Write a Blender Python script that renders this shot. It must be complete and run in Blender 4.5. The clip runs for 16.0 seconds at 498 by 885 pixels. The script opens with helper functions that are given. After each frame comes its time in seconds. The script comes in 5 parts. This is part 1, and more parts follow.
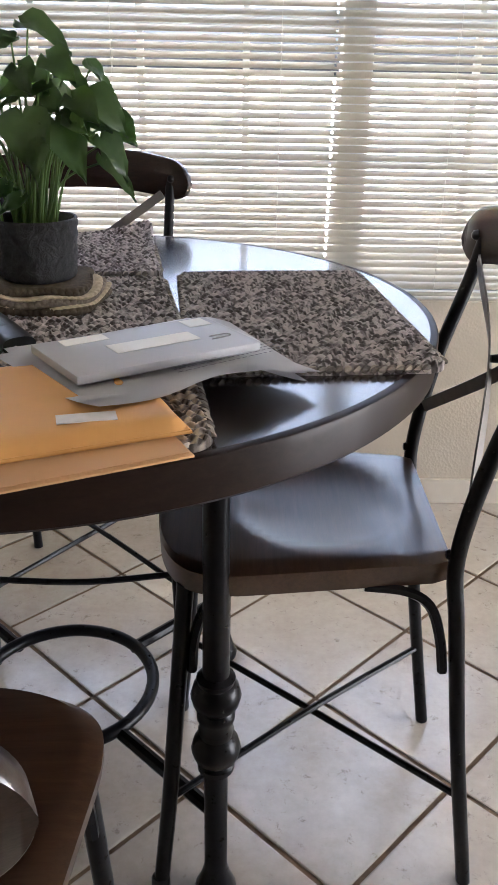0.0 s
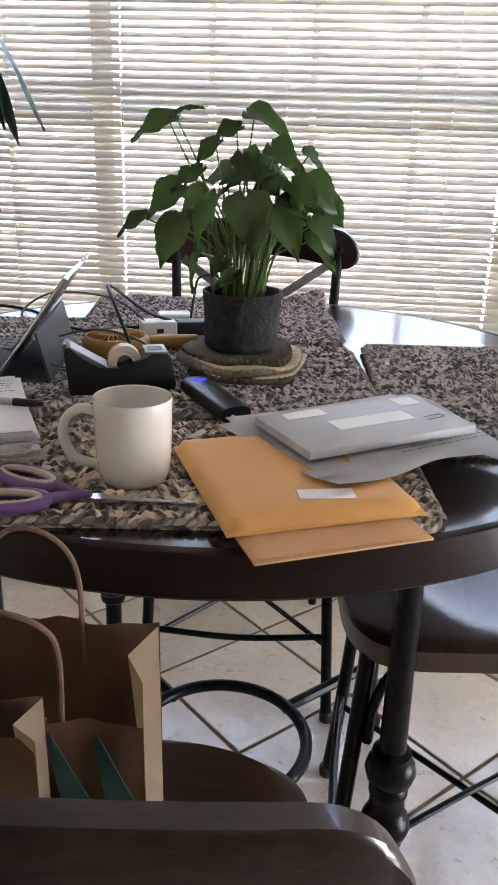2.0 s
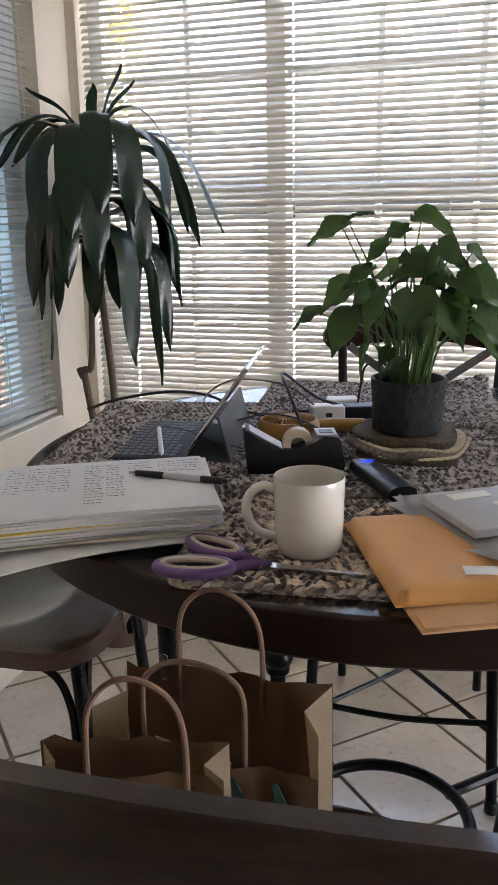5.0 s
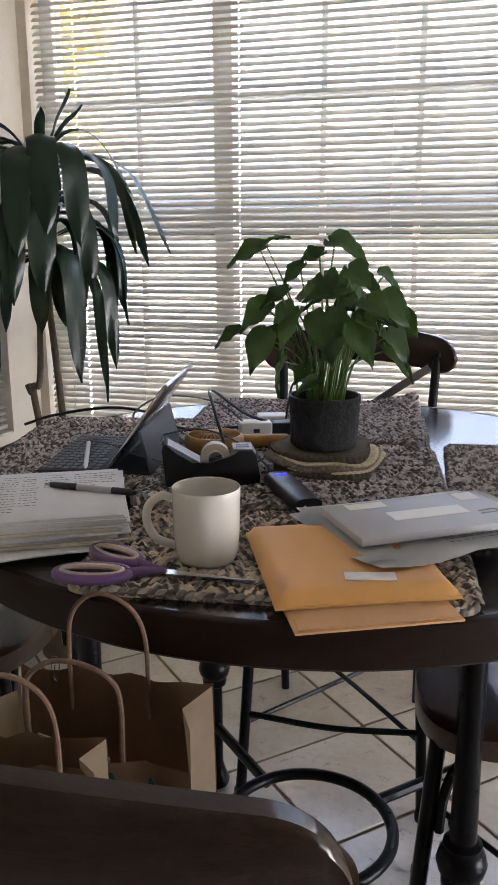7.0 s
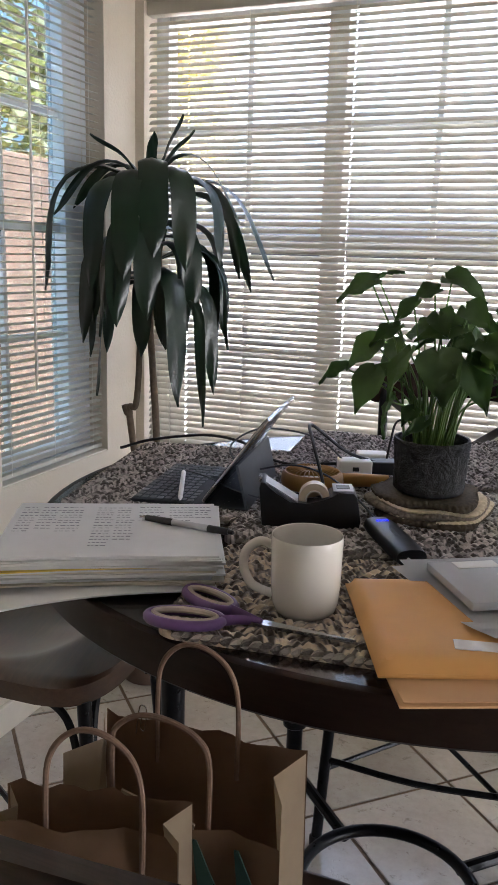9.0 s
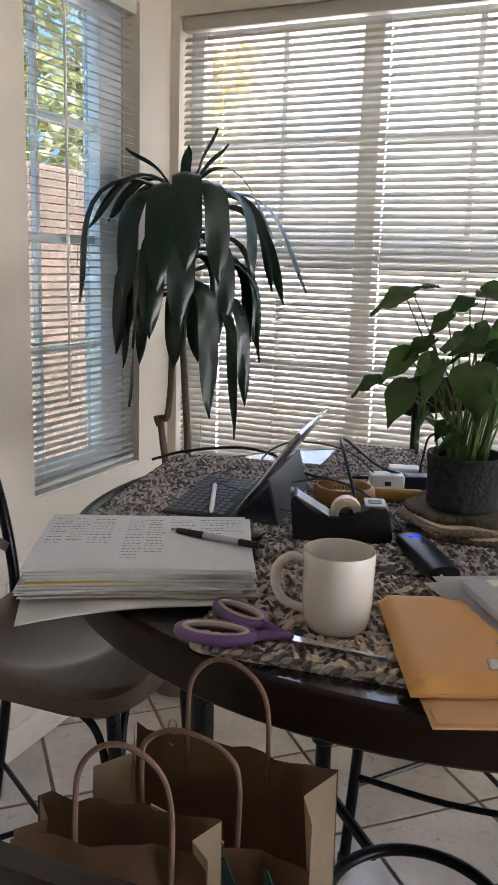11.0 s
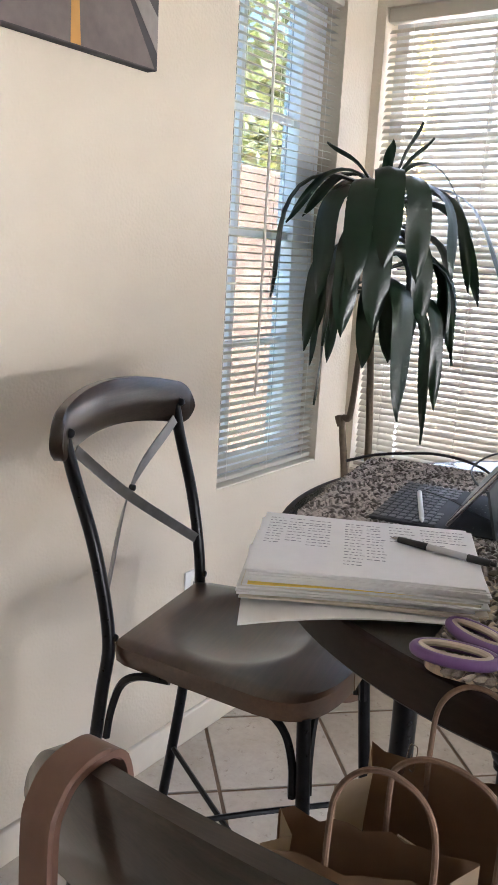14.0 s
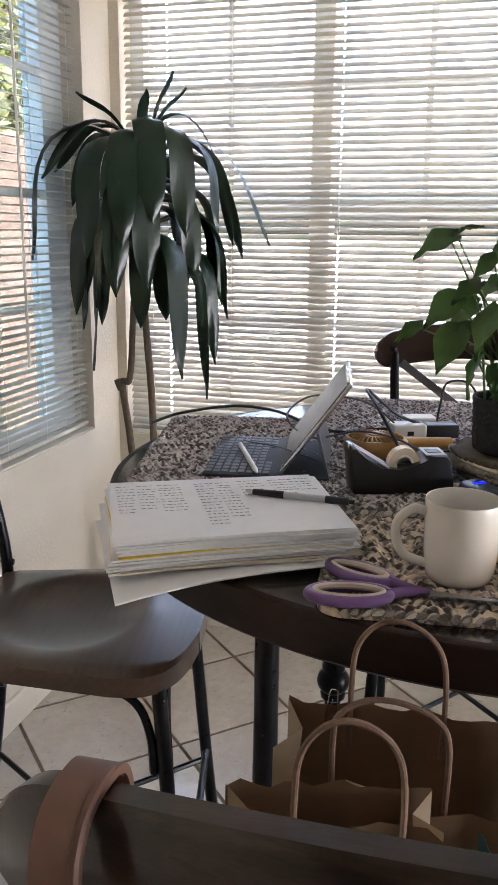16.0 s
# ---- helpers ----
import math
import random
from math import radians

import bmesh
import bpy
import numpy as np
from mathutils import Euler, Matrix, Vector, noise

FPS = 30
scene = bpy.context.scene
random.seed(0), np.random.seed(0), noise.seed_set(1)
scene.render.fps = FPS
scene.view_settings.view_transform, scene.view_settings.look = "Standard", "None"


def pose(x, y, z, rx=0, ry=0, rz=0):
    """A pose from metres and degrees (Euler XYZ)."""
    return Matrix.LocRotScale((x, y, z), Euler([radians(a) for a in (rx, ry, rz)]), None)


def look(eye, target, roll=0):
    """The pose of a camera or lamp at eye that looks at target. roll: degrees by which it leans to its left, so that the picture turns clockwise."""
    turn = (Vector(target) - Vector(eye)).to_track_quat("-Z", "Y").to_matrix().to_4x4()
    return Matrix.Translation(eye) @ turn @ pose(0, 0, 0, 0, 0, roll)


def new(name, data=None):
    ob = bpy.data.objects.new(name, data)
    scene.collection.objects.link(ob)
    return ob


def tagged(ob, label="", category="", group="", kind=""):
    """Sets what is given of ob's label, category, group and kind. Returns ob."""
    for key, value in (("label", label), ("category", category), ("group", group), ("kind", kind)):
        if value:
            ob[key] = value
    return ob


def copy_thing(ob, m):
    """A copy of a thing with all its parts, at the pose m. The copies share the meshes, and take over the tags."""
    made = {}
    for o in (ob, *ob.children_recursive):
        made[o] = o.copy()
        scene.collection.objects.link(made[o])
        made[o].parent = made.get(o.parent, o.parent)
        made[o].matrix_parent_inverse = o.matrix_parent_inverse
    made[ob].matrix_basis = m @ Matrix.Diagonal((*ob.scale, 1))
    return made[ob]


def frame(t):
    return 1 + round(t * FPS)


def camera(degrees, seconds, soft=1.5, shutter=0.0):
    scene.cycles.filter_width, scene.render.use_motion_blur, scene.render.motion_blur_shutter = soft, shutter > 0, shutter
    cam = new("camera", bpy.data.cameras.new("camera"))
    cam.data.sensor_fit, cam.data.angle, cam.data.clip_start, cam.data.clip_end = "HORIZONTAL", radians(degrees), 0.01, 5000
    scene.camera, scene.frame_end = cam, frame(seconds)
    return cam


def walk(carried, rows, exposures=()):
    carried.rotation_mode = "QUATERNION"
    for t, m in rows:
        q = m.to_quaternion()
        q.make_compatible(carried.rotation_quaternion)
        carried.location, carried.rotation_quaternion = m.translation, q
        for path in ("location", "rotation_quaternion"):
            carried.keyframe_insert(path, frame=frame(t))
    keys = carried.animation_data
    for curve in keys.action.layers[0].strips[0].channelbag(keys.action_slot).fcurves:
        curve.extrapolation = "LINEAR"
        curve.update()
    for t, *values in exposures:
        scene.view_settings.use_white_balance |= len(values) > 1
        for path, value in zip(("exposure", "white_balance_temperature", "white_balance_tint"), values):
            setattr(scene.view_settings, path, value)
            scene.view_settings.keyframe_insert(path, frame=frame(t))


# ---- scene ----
cam = camera(33.4, 16.0)
PATH = [
    (0, (0.386, -1.119, 1.253), (0.421, 0.706, 0.435), 1.1),
    (0.5, (0.328, -1.123, 1.269), (0.332, 0.712, 0.473), 1.4),
    (1, (0.302, -1.127, 1.27), (0.264, 0.721, 0.507), 1.5),
    (1.5, (0.284, -1.143, 1.28), (0.172, 0.709, 0.534), 1.7),
    (2, (0.252, -1.146, 1.287), (0.042, 0.712, 0.579), 1.7),
    (2.5, (0.209, -1.147, 1.298), (-0.086, 0.717, 0.638), 1.5),
    (3, (0.173, -1.14, 1.293), (-0.218, 0.728, 0.693), 1.1),
    (3.5, (0.141, -1.156, 1.297), (-0.318, 0.709, 0.739), 1.5),
    (6, (0.347, -1.249, 1.315), (-0.288, 0.576, 0.799), -2.1),
    (6.5, (0.363, -1.247, 1.313), (-0.22, 0.598, 0.804), -2.1),
    (7, (0.357, -1.245, 1.315), (-0.188, 0.617, 0.832), -0.3),
    (7.5, (0.341, -1.222, 1.313), (-0.219, 0.642, 0.853), 1.7),
    (8, (0.333, -1.206, 1.316), (-0.289, 0.639, 0.86), 2.2),
    (8.5, (0.321, -1.203, 1.33), (-0.377, 0.617, 0.883), 1.8),
    (9, (0.317, -1.203, 1.33), (-0.426, 0.602, 0.894), 1.6),
    (11.5, (0.31, -1.2, 1.333), (-0.516, 0.574, 0.92), 2.1),
    (12, (0.296, -1.19, 1.333), (-0.549, 0.573, 0.912), 2.7),
    (12.5, (0.284, -1.187, 1.335), (-0.592, 0.561, 0.915), 3.0),
    (13, (0.274, -1.193, 1.334), (-0.632, 0.541, 0.917), 3.2),
    (13.5, (0.264, -1.209, 1.34), (-0.72, 0.481, 0.922), 3.4),
    (14, (0.194, -1.218, 1.324), (-0.913, 0.391, 0.894), 3.2),
    (14.5, (0.176, -1.237, 1.327), (-0.859, 0.419, 0.894), 1.6),
    (15, (0.092, -1.257, 1.316), (-0.728, 0.511, 0.866), 0.8),
    (15.5, (0.043, -1.248, 1.309), (-0.62, 0.578, 0.831), 1.0),
    (16, (0.047, -1.235, 1.302), (-0.486, 0.629, 0.81), 0.6),
]
walk(cam, [(t, look(eye, target, roll)) for t, eye, target, roll in PATH], exposures=[(t, ev, 5530, 13) for t, ev in ((0, 3.72), (0.6, 3.85), (1.5, 3.88), (3.5, 3.70), (6, 3.45), (7, 3.42), (9, 3.33), (11.5, 3.4), (12.5, 3.54), (13.5, 3.80), (14.5, 4.02), (15.2, 3.87), (16, 3.80))])

# ---------------- world, sun and large lights ----------------
world = bpy.data.worlds.new("sky")
scene.world = world
world.use_nodes = True
wn = world.node_tree
sky = wn.nodes.new("ShaderNodeTexSky")
sky.sky_type = 'NISHITA'
sky.sun_disc = False
SUN_EL, SUN_AZ = 64.0, 160.0
sky.sun_elevation = radians(SUN_EL)
sky.sun_rotation = radians(SUN_AZ)
sky.dust_density = 7.0
sky.air_density = 0.8
haze = wn.nodes.new("ShaderNodeHueSaturation")
haze.inputs["Saturation"].default_value = 0.45
wn.links.new(sky.outputs[0], haze.inputs["Color"])
wn.links.new(haze.outputs[0], wn.nodes["Background"].inputs[0])
wn.nodes["Background"].inputs[1].default_value = 0.15
sun_data = bpy.data.lights.new("sun", 'SUN')
sun_data.energy = 4.0
sun_data.angle = radians(0.5)
sun_data.color = (1.0, 0.93, 0.82)
sun = new("sun", sun_data)
sd = Vector((math.sin(radians(SUN_AZ)) * math.cos(radians(SUN_EL)), math.cos(radians(SUN_AZ)) * math.cos(radians(SUN_EL)), math.sin(radians(SUN_EL))))
sun.matrix_world = look(sd * 20, (0, 0, 0))


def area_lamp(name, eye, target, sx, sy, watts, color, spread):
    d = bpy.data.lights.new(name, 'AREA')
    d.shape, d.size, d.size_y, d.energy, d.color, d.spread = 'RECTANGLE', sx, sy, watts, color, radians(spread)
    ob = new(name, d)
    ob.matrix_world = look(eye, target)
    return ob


# added fill lamp in an unseen east opening, tilted down to brighten the floor
area_lamp("fill_light", (5.17, -0.45, 0.75), (0, -0.3, -2.2), 2.5, 1.2, 6.0, (1.0, 0.91, 0.80), 100)

# ---------------- materials ----------------


class Mat:
    def __init__(self, name, color=(0.5, 0.5, 0.5), rough=0.5, metal=0.0, coord="Object"):
        self.m = bpy.data.materials.new(name)
        self.m.use_nodes = True
        self.t = self.m.node_tree
        self.b = self.t.nodes["Principled BSDF"]
        self.b.inputs["Base Color"].default_value = (*color, 1)
        self.b.inputs["Roughness"].default_value = rough
        self.b.inputs["Metallic"].default_value = metal
        self.tc = self.t.nodes.new("ShaderNodeTexCoord")
        self.co = self.tc.outputs[coord]

    def node(self, kind, **kw):
        n = self.t.nodes.new(kind)
        for k, v in kw.items():
            n.inputs[k].default_value = v
        return n

    def link(self, a, b):
        self.t.links.new(a, b)

    def scaled(self, s, r=(0, 0, 0)):
        n = self.node("ShaderNodeMapping")
        n.inputs["Scale"].default_value = s
        n.inputs["Rotation"].default_value = r
        self.link(self.co, n.inputs["Vector"])
        return n.outputs[0]

    def noise(self, scale, detail=4, vec=None, rough=0.55, distort=0.0):
        n = self.node("ShaderNodeTexNoise", Scale=scale, Detail=detail, Roughness=rough, Distortion=distort)
        self.link(vec or self.co, n.inputs["Vector"])
        return n.outputs["Fac"]

    def ramp(self, fac, stops):
        n = self.node("ShaderNodeValToRGB")
        e = n.color_ramp.elements
        while len(e) < len(stops):
            e.new(0.5)
        for el, (p, c) in zip(e, stops):
            el.position = p
            el.color = (*c, 1) if len(c) == 3 else c
        self.link(fac, n.inputs[0])
        return n.outputs[0]

    def mix(self, fac, a, b, mode='MIX'):
        n = self.t.nodes.new("ShaderNodeMix")
        n.data_type, n.blend_type = 'RGBA', mode
        for sock, v in ((n.inputs[0], fac), (n.inputs[6], a), (n.inputs[7], b)):
            if isinstance(v, (int, float)):
                sock.default_value = v
            elif isinstance(v, tuple):
                sock.default_value = (*v, 1)
            else:
                self.link(v, sock)
        return n.outputs[2]

    def color(self, sock):
        self.link(sock, self.b.inputs["Base Color"])

    def rough(self, fac, lo, hi):
        n = self.node("ShaderNodeMapRange")
        n.inputs["To Min"].default_value, n.inputs["To Max"].default_value = lo, hi
        self.link(fac, n.inputs["Value"])
        self.link(n.outputs[0], self.b.inputs["Roughness"])

    def bump(self, fac, strength=0.3, dist=0.002):
        n = self.node("ShaderNodeBump", Strength=strength, Distance=dist)
        self.link(fac, n.inputs["Height"])
        self.link(n.outputs[0], self.b.inputs["Normal"])


def simple(name, color, rough=0.5, metal=0.0, var=0.15, scale=40, bump=0.1):
    m = Mat(name, color, rough, metal)
    f = m.noise(scale, 5)
    g = m.noise(scale * 0.12, 3)
    lo = tuple(c * (1 - var) for c in color)
    hi = tuple(min(1, c * (1 + var)) for c in color)
    m.color(m.mix(0.35, m.ramp(f, [(0.3, lo), (0.7, hi)]), m.ramp(g, [(0.3, hi), (0.7, lo)])))
    m.rough(f, max(0.02, rough - 0.08), min(1, rough + 0.08))
    if bump:
        m.bump(f, bump, 0.001)
    return m.m


def mat_wall():
    m = Mat("cream_wall_paint", rough=0.75)
    f = m.noise(90, 4)
    v = m.node("ShaderNodeTexVoronoi", Scale=120.0)
    m.link(m.co, v.inputs["Vector"])
    g = m.noise(2.0, 3)
    m.color(m.ramp(g, [(0.3, (0.60, 0.53, 0.42)), (0.7, (0.66, 0.59, 0.48))]))
    m.bump(m.mix(0.5, f, v.outputs["Distance"]), 0.5, 0.003)
    return m.m


def mat_tile():
    m = Mat("stone_tile", rough=0.4)
    info = m.t.nodes.new("ShaderNodeObjectInfo")
    off = m.node("ShaderNodeVectorMath")
    off.operation = 'MULTIPLY_ADD'
    off.inputs[1].default_value = (1, 1, 1)
    geo = m.t.nodes.new("ShaderNodeNewGeometry")
    m.link(geo.outputs["Position"], off.inputs[0])
    sc = m.node("ShaderNodeVectorMath")
    sc.operation = 'SCALE'
    sc.inputs[0].default_value = (37, 53, 11)
    m.link(info.outputs["Random"], sc.inputs["Scale"])
    m.link(sc.outputs[0], off.inputs[2])
    p = off.outputs[0]
    big = m.noise(5, 5, p, 0.6, 0.4)
    fine = m.noise(45, 6, p, 0.65)
    pit = m.noise(34, 9, p, 0.78, 0.3)
    base = m.ramp(big, [(0.25, (0.46, 0.40, 0.33)), (0.5, (0.54, 0.49, 0.42)), (0.75, (0.62, 0.58, 0.52))])
    base = m.mix(0.25, base, m.ramp(fine, [(0.3, (0.38, 0.33, 0.28)), (0.7, (0.66, 0.62, 0.56))]))
    pits = m.ramp(pit, [(0.56, (0, 0, 0)), (0.62, (1, 1, 1))])
    base = m.mix(m.ramp(pit, [(0.585, (0, 0, 0)), (0.65, (0.7, 0.7, 0.7))]), base, (0.26, 0.22, 0.185))
    hue = m.node("ShaderNodeHueSaturation")
    mr = m.node("ShaderNodeMapRange")
    mr.inputs["To Min"].default_value, mr.inputs["To Max"].default_value = 0.88, 1.1
    m.link(info.outputs["Random"], mr.inputs["Value"])
    m.link(mr.outputs[0], hue.inputs["Value"])
    m.link(base, hue.inputs["Color"])
    m.color(hue.outputs[0])
    m.rough(pit, 0.05, 0.30)
    m.b.inputs["Specular IOR Level"].default_value = 0.75
    m.bump(m.mix(0.7, fine, pits), 0.25, -0.0015)
    return m.m


def mat_wood(name, dark, light, rough=0.35, axis=0, scale=1.0, grain=0.22):
    """Stained wood with the grain along the given axis."""
    m = Mat(name, rough=rough)
    s = [26 * scale] * 3
    s[axis] = 1.6 * scale
    v = m.scaled(s)
    f = m.noise(3.0, 6, v, 0.6, 0.6)
    s2 = [240 * scale] * 3
    s2[axis] = 5 * scale
    g = m.noise(2.0, 3, m.scaled(s2), 0.6)
    c = m.ramp(f, [(0.3, dark), (0.55, tuple((a + b) / 2 for a, b in zip(dark, light))), (0.75, light)])
    c = m.mix(m.ramp(g, [(0.45, (0, 0, 0)), (0.70, (grain, grain, grain))]), c, tuple(x * 0.6 for x in dark))
    m.color(c)
    m.rough(f, rough - 0.015, rough + 0.02)
    if grain > 0.5:
        m.bump(g, 0.05, 0.001)
    m.b.inputs["Coat Weight"].default_value = 0.7
    m.b.inputs["Specular IOR Level"].default_value = 0.25
    m.b.inputs["Coat Roughness"].default_value = 0.13
    return m.m


def mat_yarn(name, angle=0.0, tint=(1, 1, 1), warm=0.0, zig=0.0):
    """Variegated crochet yarn: dark brown, grey and cream stitches in rows."""
    m = Mat(name, rough=0.95)
    rot = m.scaled((1, 1, 1), (0, 0, angle))
    sep = m.node("ShaderNodeSeparateXYZ")
    m.link(rot, sep.inputs[0])
    pp = m.node("ShaderNodeMath")
    pp.operation = 'PINGPONG'
    pp.inputs[1].default_value = 0.030
    m.link(sep.outputs[0], pp.inputs[0])
    ma = m.node("ShaderNodeMath")
    ma.operation = 'MULTIPLY_ADD'
    ma.inputs[1].default_value = 0.75 + zig
    m.link(pp.outputs[0], ma.inputs[0])
    m.link(sep.outputs[1], ma.inputs[2])
    com = m.node("ShaderNodeCombineXYZ")
    m.link(sep.outputs[0], com.inputs[0])
    m.link(ma.outputs[0], com.inputs[1])
    sc = m.node("ShaderNodeMapping")
    sc.inputs["Scale"].default_value = (62, 118, 1)
    m.link(com.outputs[0], sc.inputs["Vector"])
    sc2 = m.node("ShaderNodeMapping")
    sc2.inputs["Scale"].default_value = (9, 62, 1)
    m.link(com.outputs[0], sc2.inputs["Vector"])
    f = m.noise(1.0, 1, sc.outputs[0], 0.5, 0.4)
    k = m.mix(0.30, f, m.noise(1.0, 2, sc2.outputs[0], 0.5, 0.4))
    fib = m.noise(500, 3)
    col = m.ramp(k, [(0.37, (0.030, 0.025, 0.026)), (0.45, (0.080, 0.066, 0.066)), (0.50, (0.27, 0.245, 0.25)), (0.57, (0.54 + warm, 0.49 + warm * .6, 0.465 - warm * .5))])
    col = m.mix(0.12, col, m.ramp(fib, [(0.3, (0.1, 0.09, 0.085)), (0.7, (0.6, 0.56, 0.5))]))
    m.color(m.mix(1.0, col, tint, 'MULTIPLY'))
    m.bump(fib, 0.5, 0.001)
    m.b.inputs["Sheen Weight"].default_value = 0.2
    return m.m


def mat_edge():
    """Edge stitches, each of one yarn shade."""
    m = Mat("edge_yarn", rough=0.95)
    geo = m.t.nodes.new("ShaderNodeNewGeometry")
    fib = m.noise(500, 3)
    col = m.ramp(geo.outputs["Random Per Island"], [(0.0, (0.05, 0.042, 0.04)), (0.35, (0.13, 0.11, 0.10)), (0.6, (0.32, 0.28, 0.24)), (1.0, (0.56, 0.50, 0.41))])
    m.color(m.mix(0.25, col, m.ramp(fib, [(0.3, (0.08, 0.07, 0.065)), (0.7, (0.5, 0.46, 0.4))])))
    m.bump(fib, 0.4, 0.001)
    return m.m


def mat_leaf(name, dark, light, rough=0.4, trans=0.25):
    m = Mat(name, rough=rough)
    geo = m.t.nodes.new("ShaderNodeNewGeometry")
    f = m.noise(30, 4)
    r = m.ramp(geo.outputs["Random Per Island"], [(0.0, dark), (1.0, light)])
    c = m.mix(0.3, r, m.ramp(f, [(0.3, dark), (0.7, light)]))
    m.color(c)
    m.bump(f, 0.15, 0.002)
    tr = m.t.nodes.new("ShaderNodeBsdfTranslucent")
    m.link(m.mix(1.0, c, (1.6, 1.9, 0.7), 'MULTIPLY'), tr.inputs["Color"])
    mx = m.t.nodes.new("ShaderNodeMixShader")
    mx.inputs[0].default_value = trans
    out = m.t.nodes["Material Output"]
    m.link(m.b.outputs[0], mx.inputs[1])
    m.link(tr.outputs[0], mx.inputs[2])
    m.link(mx.outputs[0], out.inputs["Surface"])
    return m.m


def mat_glass():
    m = Mat("clear_glass", (1, 1, 1), 0.0)
    m.b.inputs["Transmission Weight"].default_value = 1.0
    m.b.inputs["IOR"].default_value = 1.02
    return m.m


def mat_tinted_glass():
    """Blue-grey tint, added to the pane to dim and cool the light through it."""
    m = bpy.data.materials.new("tinted_glass")
    m.use_nodes = True
    nt = m.node_tree
    out = nt.nodes["Material Output"]
    clear = nt.nodes.new("ShaderNodeBsdfTransparent")
    clear.inputs["Color"].default_value = (0.43, 0.52, 0.56, 1)
    gloss = nt.nodes.new("ShaderNodeBsdfGlossy")
    gloss.inputs["Roughness"].default_value = 0.02
    both = nt.nodes.new("ShaderNodeMixShader")
    both.inputs[0].default_value = 0.04
    nt.links.new(clear.outputs[0], both.inputs[1])
    nt.links.new(gloss.outputs[0], both.inputs[2])
    nt.links.new(both.outputs[0], out.inputs["Surface"])
    return m


def mat_pot():
    m = Mat("dark_cast_pot", rough=0.6)
    f = m.noise(55, 6, None, 0.7, 1.5)
    g = m.noise(12, 3)
    c = m.ramp(f, [(0.35, (0.008, 0.0085, 0.010)), (0.55, (0.022, 0.022, 0.025)), (0.78, (0.075, 0.075, 0.075))])
    m.color(m.mix(0.3, c, m.ramp(g, [(0.3, (0.014, 0.014, 0.016)), (0.7, (0.04, 0.04, 0.04))])))
    m.bump(f, 0.9, 0.006)
    return m.m


